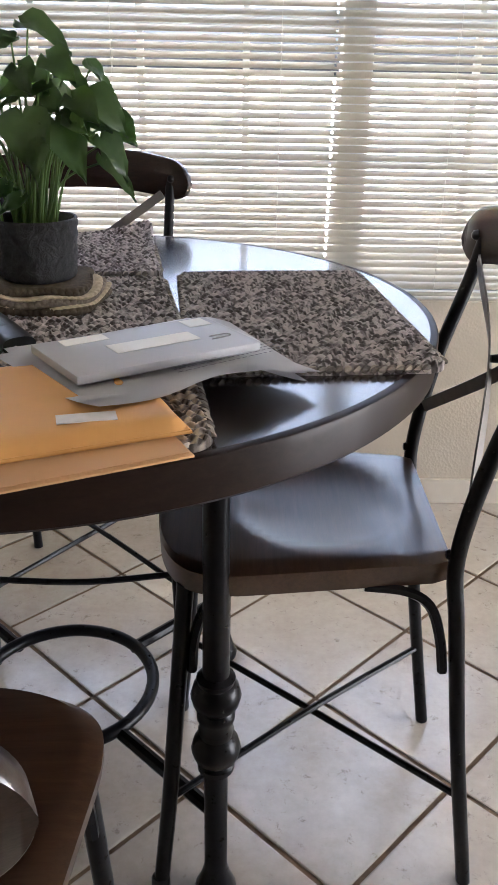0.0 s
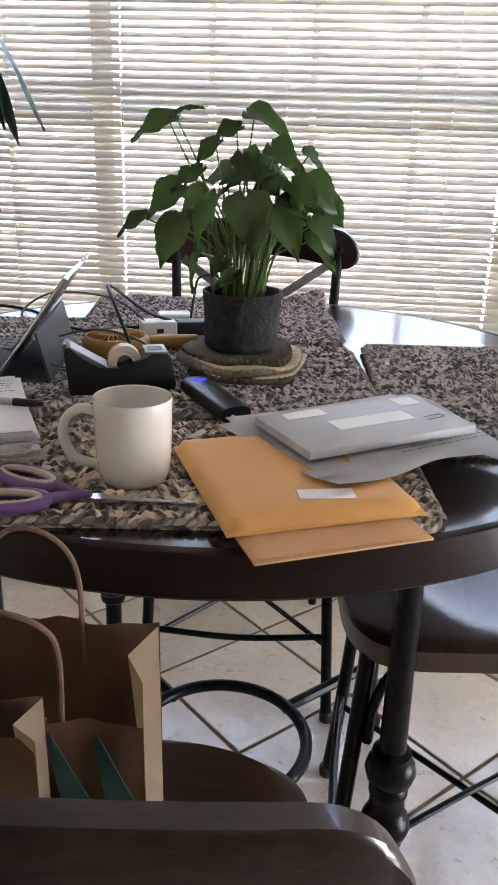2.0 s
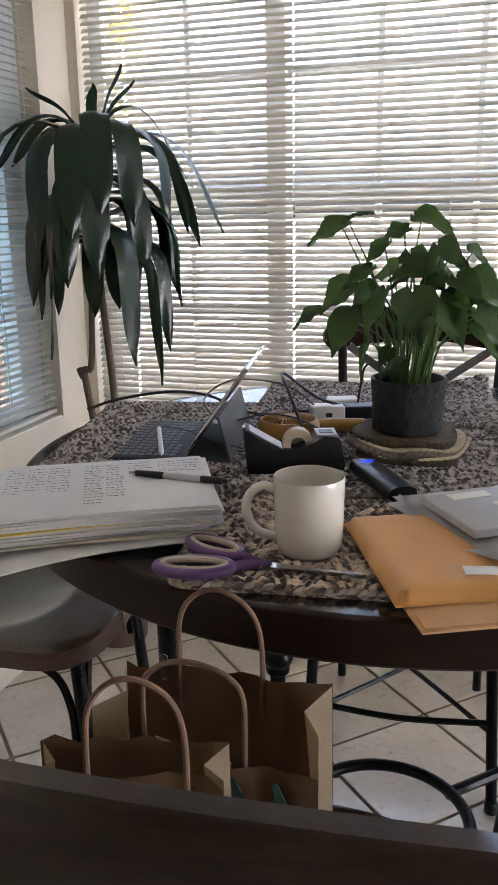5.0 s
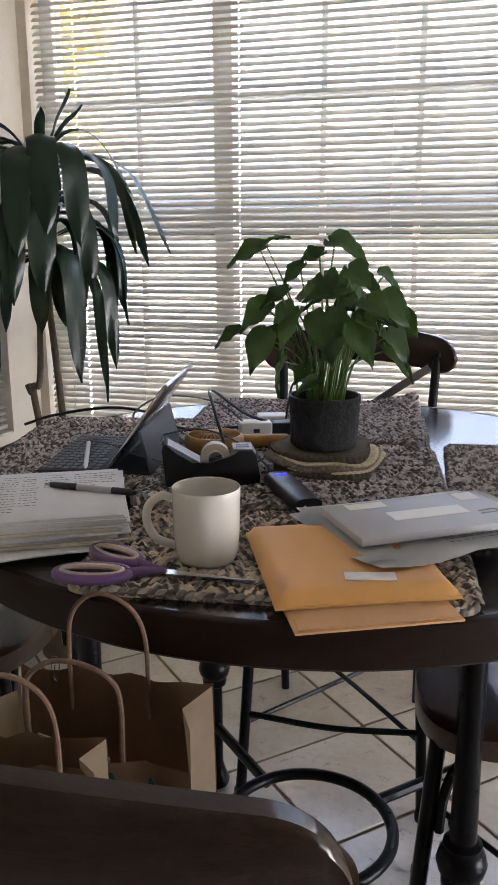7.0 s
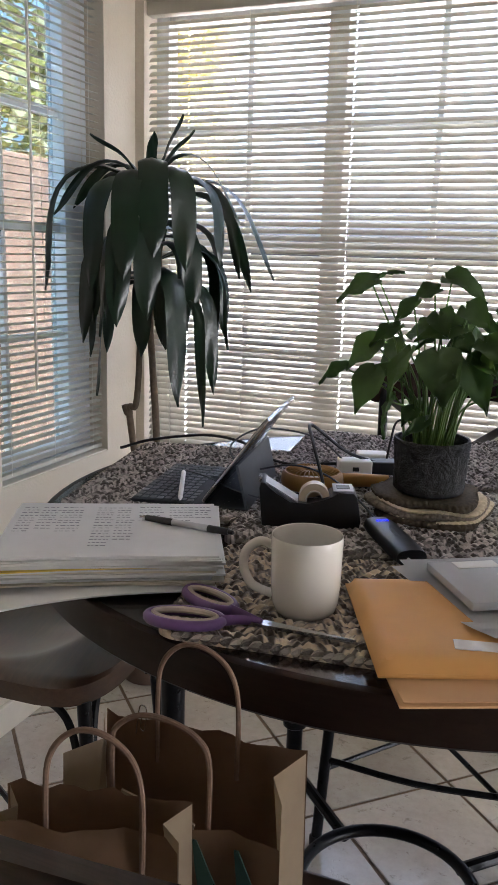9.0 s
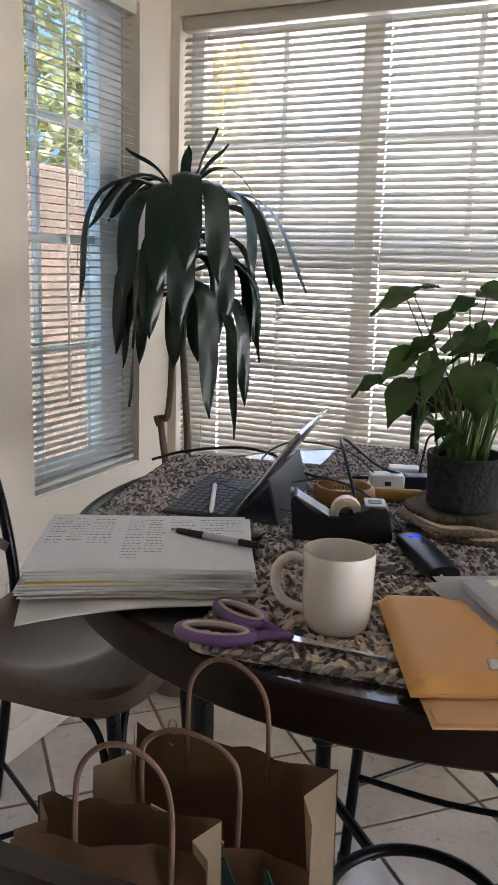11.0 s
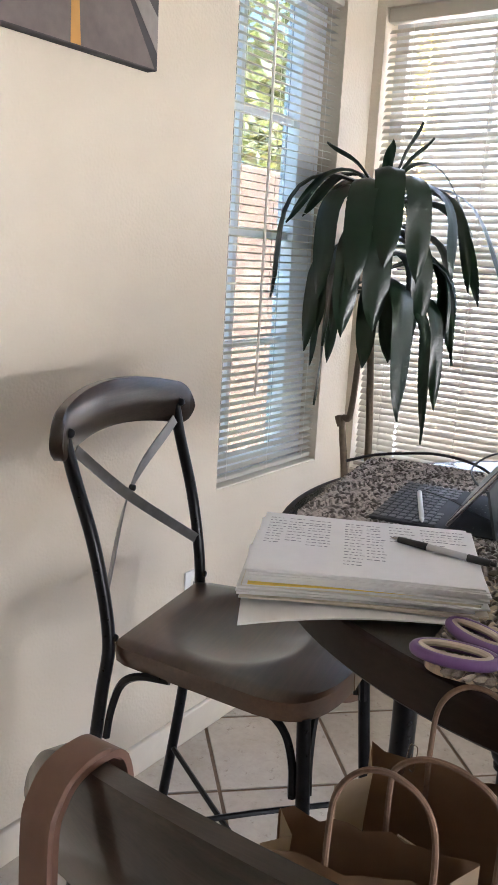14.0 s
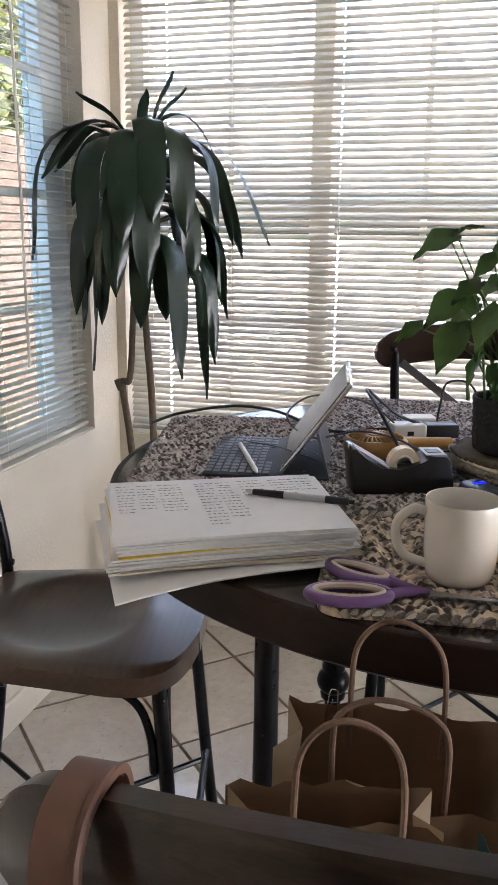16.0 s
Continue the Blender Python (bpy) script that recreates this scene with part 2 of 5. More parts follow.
M = dict(
    wall=mat_wall(), tile=mat_tile(), glass=mat_glass(), tinted_glass=mat_tinted_glass(), pot=mat_pot(),
    ceiling=simple("ceiling_paint", (0.78, 0.76, 0.72), 0.8, 0, 0.05, 60, 0.3),
    grout=simple("brown_grout", (0.19, 0.13, 0.085), 0.9, 0, 0.3, 60, 0.4),
    trim=simple("cream_trim_paint", (0.70, 0.64, 0.54), 0.5, 0, 0.05, 30, 0.05),
    vinyl=simple("white_window_frame", (0.62, 0.64, 0.66), 0.4, 0, 0.06, 25, 0.03),
    slat=simple("cream_blind_slat", (0.50, 0.47, 0.395), 0.42, 0, 0.04, 14, 0.02),
    cord=simple("blind_cord", (0.72, 0.70, 0.64), 0.8, 0, 0.1, 200, 0.2),
    table_wood=mat_wood("dark_table_wood", (0.022, 0.0125, 0.009), (0.030, 0.0175, 0.012), 0.24, 0),
    rim_wood=mat_wood("dark_rim_wood", (0.018, 0.010, 0.0075), (0.026, 0.015, 0.0105), 0.42, 0),
    seat_wood=mat_wood("brown_seat_wood", (0.050, 0.0255, 0.0145), (0.078, 0.040, 0.0225), 0.30, 1, 1.6, 0.30),
    rail_wood=mat_wood("brown_rail_wood", (0.016, 0.0085, 0.006), (0.034, 0.018, 0.0115), 0.30, 1, 1.3, 0.6),
    iron=simple("black_iron", (0.006, 0.006, 0.007), 0.30, 0.0, 0.3, 80, 0.12),
    strap=simple("grey_steel_strap", (0.26, 0.255, 0.25), 0.36, 0.9, 0.15, 60, 0.1),
    yarn_a=mat_yarn("grey_brown_yarn", 0.5), yarn_b=mat_yarn("grey_yarn", 0.1, (0.92, 0.92, 0.98)),
    yarn_c=mat_yarn("brown_cream_yarn", 0.0, (1, 0.94, 0.84), 0.08),
    yarn_edge=mat_edge(),
    ceramic=simple("white_glazed_ceramic", (0.74, 0.71, 0.65), 0.16, 0, 0.03, 8, 0.01),
    paper=simple("white_paper", (0.76, 0.76, 0.78), 0.85, 0, 0.04, 30, 0.05),
    paper_y=simple("yellow_paper", (0.78, 0.58, 0.12), 0.85, 0, 0.05, 30, 0.05),
    paper_c=simple("cream_paper", (0.66, 0.60, 0.50), 0.85, 0, 0.06, 30, 0.05),
    ink=simple("grey_ink", (0.27, 0.27, 0.31), 0.8, 0, 0.2, 60, 0),
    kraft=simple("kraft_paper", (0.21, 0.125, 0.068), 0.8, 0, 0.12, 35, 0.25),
    # paler kraft: inner paper's own tone, and light coloured into the bag sides
    kraft_lit_in=simple("lit_side_and_inner_kraft", (0.36, 0.28, 0.185), 0.8, 0, 0.1, 35, 0.2),
    rope=simple("twisted_paper_rope", (0.17, 0.105, 0.068), 0.85, 0, 0.25, 220, 0.5),
    green_print=simple("dark_green_print", (0.012, 0.045, 0.036), 0.7, 0, 0.15, 35, 0.1),
    mailer=simple("manila_mailer", (0.70, 0.37, 0.105), 0.55, 0, 0.07, 14, 0.2),
    mailer_d=simple("manila_envelope", (0.62, 0.36, 0.16), 0.65, 0, 0.08, 14, 0.15),
    grey_card=simple("grey_card", (0.50, 0.50, 0.53), 0.5, 0, 0.05, 20, 0.03),
    label_w=simple("white_label", (0.88, 0.86, 0.80), 0.5, 0, 0.03, 20, 0),
    label_c=simple("clear_tape_label", (0.86, 0.83, 0.80), 0.12, 0, 0.1, 60, 0.1),
    black_p=simple("black_plastic", (0.013, 0.013, 0.015), 0.38, 0, 0.2, 60, 0.08),
    grey_p=simple("grey_plastic", (0.10, 0.105, 0.115), 0.5, 0, 0.1, 60, 0.05),
    key_p=simple("slate_fabric", (0.045, 0.052, 0.062), 0.7, 0, 0.15, 300, 0.2),
    white_p=simple("white_plastic", (0.80, 0.79, 0.77), 0.3, 0, 0.03, 20, 0.02),
    purple_p=simple("purple_plastic", (0.15, 0.075, 0.22), 0.4, 0, 0.08, 30, 0.03),
    lilac_p=simple("pale_inner_grip", (0.50, 0.42, 0.34), 0.6, 0, 0.08, 30, 0.03),
    steel=simple("polished_steel", (0.55, 0.55, 0.56), 0.22, 1.0, 0.06, 60, 0.02),
    amber_p=simple("amber_plastic", (0.42, 0.22, 0.045), 0.42, 0, 0.1, 40, 0.05),
    tape_p=simple("clear_tape_roll", (0.70, 0.60, 0.46), 0.25, 0, 0.06, 40, 0.02),
    cloth_d=simple("olive_brown_yarn", (0.12, 0.095, 0.065), 0.95, 0, 0.5, 170, 0.9),
    cloth_c=simple("cream_yarn", (0.60, 0.51, 0.36), 0.95, 0, 0.3, 170, 0.9),
    cloth_g=simple("grey_brown_wool", (0.27, 0.225, 0.18), 0.95, 0, 0.5, 170, 0.9),
    soil=simple("dark_soil", (0.03, 0.022, 0.016), 0.95, 0, 0.4, 90, 0.8),
    bark=simple("brown_cane_bark", (0.13, 0.095, 0.06), 0.85, 0, 0.35, 70, 0.6),
    leather=simple("tan_leather", (0.15, 0.076, 0.050), 0.5, 0, 0.12, 90, 0.2),
    planter=simple("brown_planter", (0.12, 0.075, 0.05), 0.75, 0, 0.12, 40, 0.2),
    leaf_a=mat_leaf("arrowhead_leaf", (0.020, 0.050, 0.018), (0.082, 0.145, 0.038), 0.36, 0.30),
    stem_a=simple("green_stem", (0.12, 0.22, 0.05), 0.5, 0, 0.2, 40, 0.1),
    leaf_d=mat_leaf("dracaena_leaf", (0.005, 0.013, 0.008), (0.012, 0.030, 0.014), 0.30, 0.10),
    canvas_road=simple("print_road_grey", (0.15, 0.125, 0.115), 0.8, 0, 0.25, 25, 0.2),
    canvas_dark=simple("print_dark_grey", (0.06, 0.055, 0.055), 0.8, 0, 0.3, 25, 0.2),
    canvas_pale=simple("print_pale_grey", (0.24, 0.215, 0.20), 0.8, 0, 0.25, 25, 0.2),
    canvas_yellow=simple("print_yellow", (0.50, 0.27, 0.07), 0.8, 0, 0.15, 25, 0.2),
    ground=simple("pale_gravel", (0.60, 0.57, 0.52), 0.9, 0, 0.25, 6, 0.4),
    garden_wall=simple("terracotta_wall", (0.42, 0.20, 0.12), 0.85, 0, 0.25, 5, 0.4),
    stucco=simple("outer_stucco", (0.55, 0.50, 0.43), 0.85, 0, 0.1, 20, 0.3),
    hedge=mat_leaf("sunlit_foliage", (0.25, 0.18, 0.08), (0.48, 0.36, 0.18), 0.5, 0.3),
)
M["seat_wood"].node_tree.nodes["Principled BSDF"].inputs["Coat Roughness"].default_value = 0.24
M["seat_wood"].node_tree.nodes["Principled BSDF"].inputs["Coat Weight"].default_value = 0.85
M["rail_wood"].node_tree.nodes["Principled BSDF"].inputs["Coat Weight"].default_value = 0.7
M["rail_wood"].node_tree.nodes["Principled BSDF"].inputs["Specular IOR Level"].default_value = 0.15
M["rim_wood"].node_tree.nodes["Principled BSDF"].inputs["Coat Weight"].default_value = 0.06
M["rim_wood"].node_tree.nodes["Principled BSDF"].inputs["Specular IOR Level"].default_value = 0.12
M["table_wood"].node_tree.nodes["Principled BSDF"].inputs["Coat Weight"].default_value = 1.0
M["table_wood"].node_tree.nodes["Principled BSDF"].inputs["Specular IOR Level"].default_value = 0.5
M["iron"].node_tree.nodes["Principled BSDF"].inputs["Specular IOR Level"].default_value = 0.22
led = Mat("blue_led", (0.02, 0.02, 0.6))
led.b.inputs["Emission Color"].default_value = (0.01, 0.01, 1.0, 1)
led.b.inputs["Emission Strength"].default_value = 0.5
M["led"] = led.m

# ---------------- mesh helpers ----------------


def mesh_of(name, bm, smooth=40):
    me = bpy.data.meshes.new(name)
    bmesh.ops.recalc_face_normals(bm, faces=bm.faces)
    bm.to_mesh(me)
    bm.free()
    if smooth:
        me.polygons.foreach_set("use_smooth", [True] * len(me.polygons))
        me.set_sharp_from_angle(angle=radians(smooth))
    return me


def part(name, bm, material, parent, label="", smooth=40):
    me = bm if isinstance(bm, bpy.types.Mesh) else mesh_of(name, bm, smooth)
    if not me.materials:
        me.materials.append(M[material])
    ob = new(name, me)
    ob.parent = parent
    if label:
        tagged(ob, label=label)
    return ob


def thing(name, m, label, category, group="", kind=""):
    ob = new(name)
    ob.matrix_basis = m
    ob.empty_display_size = 0.05
    return tagged(ob, label, category, group, kind)


def structure(name, bm, material, label, category, smooth=0):
    me = mesh_of(name, bm, smooth)
    me.materials.append(M[material])
    return tagged(new(name, me), label, category, kind="structure")


def box(bm, x0, x1, y0, y1, z0, z1, m=None, bevel=0.0, seg=2):
    r = bmesh.ops.create_cube(bm, size=1)
    t = Matrix.Translation(((x0 + x1) / 2, (y0 + y1) / 2, (z0 + z1) / 2)) @ Matrix.Diagonal((x1 - x0, y1 - y0, z1 - z0, 1))
    bmesh.ops.transform(bm, matrix=t, verts=r["verts"])
    vs = r["verts"]
    if bevel:
        es = list({e for v in vs for e in v.link_edges})
        q = bmesh.ops.bevel(bm, geom=es, offset=bevel, segments=seg, affect='EDGES', profile=0.5)
        vs = list({v for f in q["faces"] for v in f.verts} | {v for v in vs if v.is_valid})
    if m is not None:
        bmesh.ops.transform(bm, matrix=m, verts=vs)
    return bm


def nb():
    return bmesh.new()


def smooth_path(pts, n=6):
    """Catmull-Rom through the points."""
    p = [Vector(q) for q in pts]
    if len(p) < 3:
        return p
    out = []
    ext = [p[0] * 2 - p[1]] + p + [p[-1] * 2 - p[-2]]
    for i in range(1, len(ext) - 2):
        a, b, c, d = ext[i - 1:i + 3]
        for k in range(n):
            t = k / n
            out.append(0.5 * ((2 * b) + (c - a) * t + (2 * a - 5 * b + 4 * c - d) * t * t + (3 * b - a - 3 * c + d) * t ** 3))
    out.append(p[-1])
    return out


def loft(bm, rings, cap=True, closed=True):
    vs = [[bm.verts.new(p) for p in r] for r in rings]
    for a, b in zip(vs, vs[1:]):
        k = len(a)
        for i in range(k if closed else k - 1):
            j = (i + 1) % k
            bm.faces.new((a[i], a[j], b[j], b[i]))
    if cap and closed:
        bm.faces.new(vs[0])
        bm.faces.new(vs[-1][::-1])
    return bm


def tube(bm, pts, r, seg=8, n=6, flat=1.0, up=None, ring=False):
    path = smooth_path(pts, n) if n > 1 else [Vector(q) for q in pts]
    rings = []
    side = None
    for i, p in enumerate(path):
        d = (path[min(i + 1, len(path) - 1)] - path[max(i - 1, 0)]).normalized()
        if ring:
            d = (path[(i + 1) % len(path)] - path[i - 1]).normalized()
        ref = Vector(up) if up else (side if side is not None else (Vector((0, 0, 1)) if abs(d.z) < 0.9 else Vector((1, 0, 0))))
        a = (ref - d * ref.dot(d)).normalized()
        side = a
        b = d.cross(a)
        rr = r[0] + (r[1] - r[0]) * i / max(1, len(path) - 1) if isinstance(r, tuple) else r
        rings.append([p + a * (rr * math.cos(2 * math.pi * k / seg)) + b * (rr * flat * math.sin(2 * math.pi * k / seg)) for k in range(seg)])
    if ring:
        rings.append(rings[0])
        loft(bm, rings, cap=False)
        bmesh.ops.remove_doubles(bm, verts=bm.verts, dist=1e-6)
        return bm
    return loft(bm, rings)


def lathe(bm, prof, seg=32, m=None):
    """Turn (radius, z) pairs round the z axis."""
    rings = [[Vector((r * math.cos(2 * math.pi * k / seg), r * math.sin(2 * math.pi * k / seg), z)) for k in range(seg)] for r, z in prof]
    if m is not None:
        rings = [[m @ p for p in q] for q in rings]
    return loft(bm, rings)


def ribbon(bm, pts, width, thick, across, n=8):
    """A flat bar along a path, its width along the direction given."""
    path = smooth_path(pts, n)
    rings = []
    for i, p in enumerate(path):
        d = (path[min(i + 1, len(path) - 1)] - path[max(i - 1, 0)]).normalized()
        w = Vector(across)
        w = (w - d * w.dot(d)).normalized()
        q = d.cross(w)
        rings.append([p + w * (sx * width / 2) + q * (sy * thick / 2) for sx, sy in ((-1, -1), (1, -1), (1, 1), (-1, 1))])
    return loft(bm, rings)


def poly_prism(bm, pts, z0, z1):
    lo = [bm.verts.new((x, y, z0)) for x, y in pts]
    hi = [bm.verts.new((x, y, z1)) for x, y in pts]
    bm.faces.new(lo[::-1])
    bm.faces.new(hi)
    for i in range(len(pts)):
        j = (i + 1) % len(pts)
        bm.faces.new((lo[i], lo[j], hi[j], hi[i]))
    return bm


# ---------------- setting ----------------
XW, YN, XE, YS, H = -1.106, 1.23, 5.2, -7.5, 2.6      # room faces
NX0, NX1, WZ0, WZ1 = -1.073, 1.345, 0.652, 2.09       # north window opening
WY0, WY1, WWZ0 = 0.527, 1.050, 0.705                   # west window opening
T = 0.15


def wall_with_opening(name, label, x0, x1, y0, y1, openings, along):
    bm = nb()
    a0, a1 = (x0, x1) if along == 'x' else (y0, y1)

    def blk(s0, s1, z0, z1):
        if along == 'x':
            box(bm, s0, s1, y0, y1, z0, z1)
        else:
            box(bm, x0, x1, s0, s1, z0, z1)
    cur = a0
    for (o0, o1, z0, z1) in sorted(openings):
        blk(cur, o0, 0, H)
        blk(o0, o1, 0, z0)
        blk(o0, o1, z1, H)
        cur = o1
    blk(cur, a1, 0, H)
    return structure(name, bm, "wall", label, "wall")


wall_with_opening("wall_north", "cream textured wall around the wide window", XW, XE, YN, YN + T, [(NX0, NX1, WZ0, WZ1)], 'x')
wall_with_opening("wall_west", "cream textured wall with the corner window", XW - T, XW, YS, YN + T, [(WY0, WY1, WWZ0, WZ1)], 'y')
# the low opening here is unseen, added to hold the fill lamp
wall_with_opening("wall_east", "cream wall closing the room", XE, XE + T, YS, YN + T, [(-1.75, 0.85, 0.10, 1.45)], 'y')
wall_with_opening("wall_south", "cream wall closing the room", XW - T, XE + T, YS - T, YS, [], 'x')
structure("ceiling", box(nb(), XW - T, XE + T, YS - T, YN + T, H, H + 0.12), "ceiling", "plain pale ceiling", "ceiling")
for nm, args in (("baseboard_1", (XW + 0.014, XE, YN - 0.014, YN, 0, 0.085)), ("baseboard_2", (XW, XW + 0.014, YS, YN, 0, 0.085))):
    structure(nm, box(nb(), *args, bevel=0.004), "trim", "cream painted baseboard along the wall", "baseboard")

# unseen slab, added so its overhang keeps high sky light off the slats
structure("roof", box(nb(), XW - T - 0.30, XE + T + 0.75, YS - T - 0.75, YN + T + 0.30, H + 0.13, H + 0.25), "trim", "unseen roof slab added to block high sky light", "roof")

# north window: frame, posts, muntins, panes
win_n = tagged(new("window_1"), "wide white-framed window with grids behind blinds", "window", kind="structure")
GY = YN + 0.10
for a in ((NX0, NX0 + 0.045, WZ0, WZ1), (NX1 - 0.045, NX1, WZ0, WZ1)):
    part("window_frame", box(nb(), a[0], a[1], GY - 0.02, GY + 0.04, a[2], a[3], bevel=0.003), "vinyl", win_n)
for z0, z1 in ((WZ0, WZ0 + 0.05), (WZ1 - 0.05, WZ1)):
    part("window_frame", box(nb(), NX0 + 0.045, NX1 - 0.045, GY - 0.02, GY + 0.04, z0, z1, bevel=0.003), "vinyl", win_n)
POSTS = ((-0.496, -0.434), (0.662, 0.744))
for a, b in POSTS:
    part("mullion", box(nb(), a, b, GY - 0.03, GY + 0.05, WZ0 + 0.05, WZ1 - 0.05, bevel=0.003), "vinyl", win_n)
for x in (-0.753, -0.161, 0.122, 0.406, 1.03):
    part("muntin", box(nb(), x - 0.009, x + 0.009, GY, GY + 0.016, WZ0 + 0.05, WZ1 - 0.05), "vinyl", win_n)
SPANS = ((NX0 + 0.045, POSTS[0][0]), (POSTS[0][1], POSTS[1][0]), (POSTS[1][1], NX1 - 0.045))
for a, b in SPANS:
    for z, hh in ((1.022, 0.009), (1.371, 0.016), (1.724, 0.010)):
        part("muntin", box(nb(), a, b, GY - 0.002, GY + 0.014, z - hh, z + hh), "vinyl", win_n)
    g = part("pane", box(nb(), a, b, GY + 0.020, GY + 0.024, WZ0 + 0.05, WZ1 - 0.05), "glass", win_n)
    g.visible_shadow = False
structure("window_sill_1", box(nb(), NX0, NX1, YN + 0.004, GY - 0.02, WZ0 - 0.006, WZ0 + 0.004), "trim", "cream painted window sill", "window sill")

# west window
win_w = tagged(new("window_2"), "narrow white-framed corner window with grids behind blinds", "window", kind="structure")
GX = XW - 0.085
for y0, y1 in ((WY0, WY0 + 0.05), (WY1 - 0.115, WY1)):
    part("window_frame", box(nb(), GX - 0.04, GX + 0.02, y0, y1, WWZ0, WZ1, bevel=0.003), "vinyl", win_w)
for z0, z1 in ((WWZ0, WWZ0 + 0.05), (WZ1 - 0.05, WZ1)):
    part("window_frame", box(nb(), GX - 0.04, GX + 0.02, WY0 + 0.05, WY1 - 0.115, z0, z1, bevel=0.003), "vinyl", win_w)
for z, hh in ((1.087, 0.010), (1.40, 0.012), (1.722, 0.011)):
    part("muntin", box(nb(), GX - 0.016, GX, WY0 + 0.05, WY1 - 0.115, z - hh, z + hh), "vinyl", win_w)
part("muntin", box(nb(), GX - 0.018, GX - 0.002, 0.668, 0.684, WWZ0 + 0.05, WZ1 - 0.05), "vinyl", win_w)
part("pane", box(nb(), GX - 0.024, GX - 0.020, WY0 + 0.05, WY1 - 0.115, WWZ0 + 0.05, WZ1 - 0.05), "tinted_glass", win_w)
structure("window_sill_2", box(nb(), GX + 0.02, XW - 0.004, WY0, WY1, WWZ0 - 0.006, WWZ0 + 0.004), "trim", "cream painted window sill", "window sill")


# ---------------- blinds ----------------
PITCH, SLAT_W = 0.0205, 0.025


def slat_mesh(length, tilt, holes=()):
    """A crowned slat along x, its outer edge (+y) tilted up, with cord holes."""
    c, s_ = math.cos(radians(tilt)), math.sin(radians(tilt))
    rows = [(v * SLAT_W / 2, 0.0022 * (1 - v * v)) for v in (-1, -0.5, 0, 0.5, 1)]
    xs = [(-length / 2, False)]
    for h in sorted(holes):
        xs += [(h - 0.0032, True), (h + 0.0032, False)]
    xs.append((length / 2, False))
    bm = nb()
    lay = []
    for dz in (0.0, -0.0007):
        lay.append([[bm.verts.new((x, y * c - (z + dz) * s_, y * s_ + (z + dz) * c)) for y, z in rows] for x, _ in xs])
    for g in lay:
        for i in range(len(xs) - 1):
            for k in range(4):
                if not (xs[i][1] and k in (1, 2)):
                    bm.faces.new((g[i][k], g[i][k + 1], g[i + 1][k + 1], g[i + 1][k]))
    up, dn = lay
    for i in range(len(xs) - 1):
        for k in (0, 4):
            bm.faces.new((up[i][k], up[i + 1][k], dn[i + 1][k], dn[i][k]))
    me = mesh_of("slat", bm, 50)
    me.materials.append(M["slat"])
    return me


def blind(label, m, length, cords, holes=(), zb=WZ0, tilt=40.0):
    th = thing("window_blind", m, label, "window blind")
    part("headrail", box(nb(), -length / 2, length / 2, -0.02, 0.02, WZ1 - 0.042, WZ1 - 0.002, bevel=0.003), "slat", th)
    part("bottom_rail", box(nb(), -length / 2, length / 2, -0.011, 0.011, zb + 0.012, zb + 0.026, bevel=0.004), "slat", th)
    me = slat_mesh(length - 0.006, tilt, holes)
    z = zb + 0.042
    while z < WZ1 - 0.05:
        o = part("slat", me, "slat", th)
        o.location = (random.uniform(-0.0008, 0.0008), 0, z)
        o.rotation_euler = (radians(random.uniform(-0.35, 0.35)), radians(random.uniform(-0.02, 0.02)), 0)
        z += PITCH
    for x in cords:
        for dy in (-0.0135, 0.0135):
            part("ladder_cord", tube(nb(), [(x, dy, zb + 0.02), (x, dy, WZ1 - 0.03)], 0.0007, 5, 1), "cord", th)
    return th


blind("long cream slatted blind, tilted half open, across the window", pose((NX0 + NX1) / 2, YN + 0.028, 0), NX1 - NX0 - 0.008, (-1.12, -0.86, -0.535, -0.08, 0.36, 0.82, 1.12), (-1.065, -0.535, 0.502, 1.055))
wb = blind("narrow cream slatted blind, tilted half open, in the corner window", pose(XW - 0.028, (WY0 + WY1) / 2, 0, 0, 0, 90), WY1 - WY0 - 0.008, (-0.2, 0.0, 0.2), (), WWZ0, 9.0)
part("tilt_wand", tube(nb(), [(-0.10, -0.028, 2.02), (-0.10, -0.03, 1.5), (-0.10, -0.028, 0.95)], 0.004, 6), "cord", wb)

# ---------------- chairs ----------------


def seat_mesh():
    rings = []
    N, K = 40, 24
    for i in range(N + 1):
        x = -0.212 + 0.427 * math.sin(math.pi / 2 * i / N) ** 0.9
        w = 0.178 + (0.222 - 0.178) * min(1, (x + 0.212) / 0.30)
        if x > 0.095:
            w *= max(0.05, 1 - ((x - 0.095) / 0.1205) ** 3.2) ** 0.42
        if x < -0.19:
            w *= 0.985 - 0.03 * ((-0.19 - x) / 0.022)
        ring = []
        for k in range(K + 1):
            v = -1 + 2 * k / K
            y = w * v
            e = min(1, (1 - abs(v)) * w / 0.012)
            ex = min(1, (x + 0.214) / 0.010, (0.2165 - x) / 0.012)
            r = min(1, max(0, min(e, ex)))
            r = math.sqrt(1 - (1 - r) ** 2)
            dx, dy = (x + 0.03) / 0.135, y / 0.155
            d = max(0, 1 - (dx * dx + dy * dy) ** 1.25)
            hump = math.exp(-(y / 0.03) ** 2) * max(0, min(1, (x - 0.02) / 0.12)) * 0.006
            z = 0.6225 + 0.006 * r - 0.017 * d ** 0.8 + hump * max(0, 1 - dx * dx * .5)
            ring.append(Vector((x, y, z)))
        ring.append(Vector((x, w, 0.612)))
        ring.append(Vector((x, w - 0.006 if w > 0.02 else w, 0.586)))
        ring.append(Vector((x, -w + 0.006 if w > 0.02 else -w, 0.586)))
        ring.append(Vector((x, -w, 0.612)))
        rings.append(ring)
    return loft(nb(), rings)


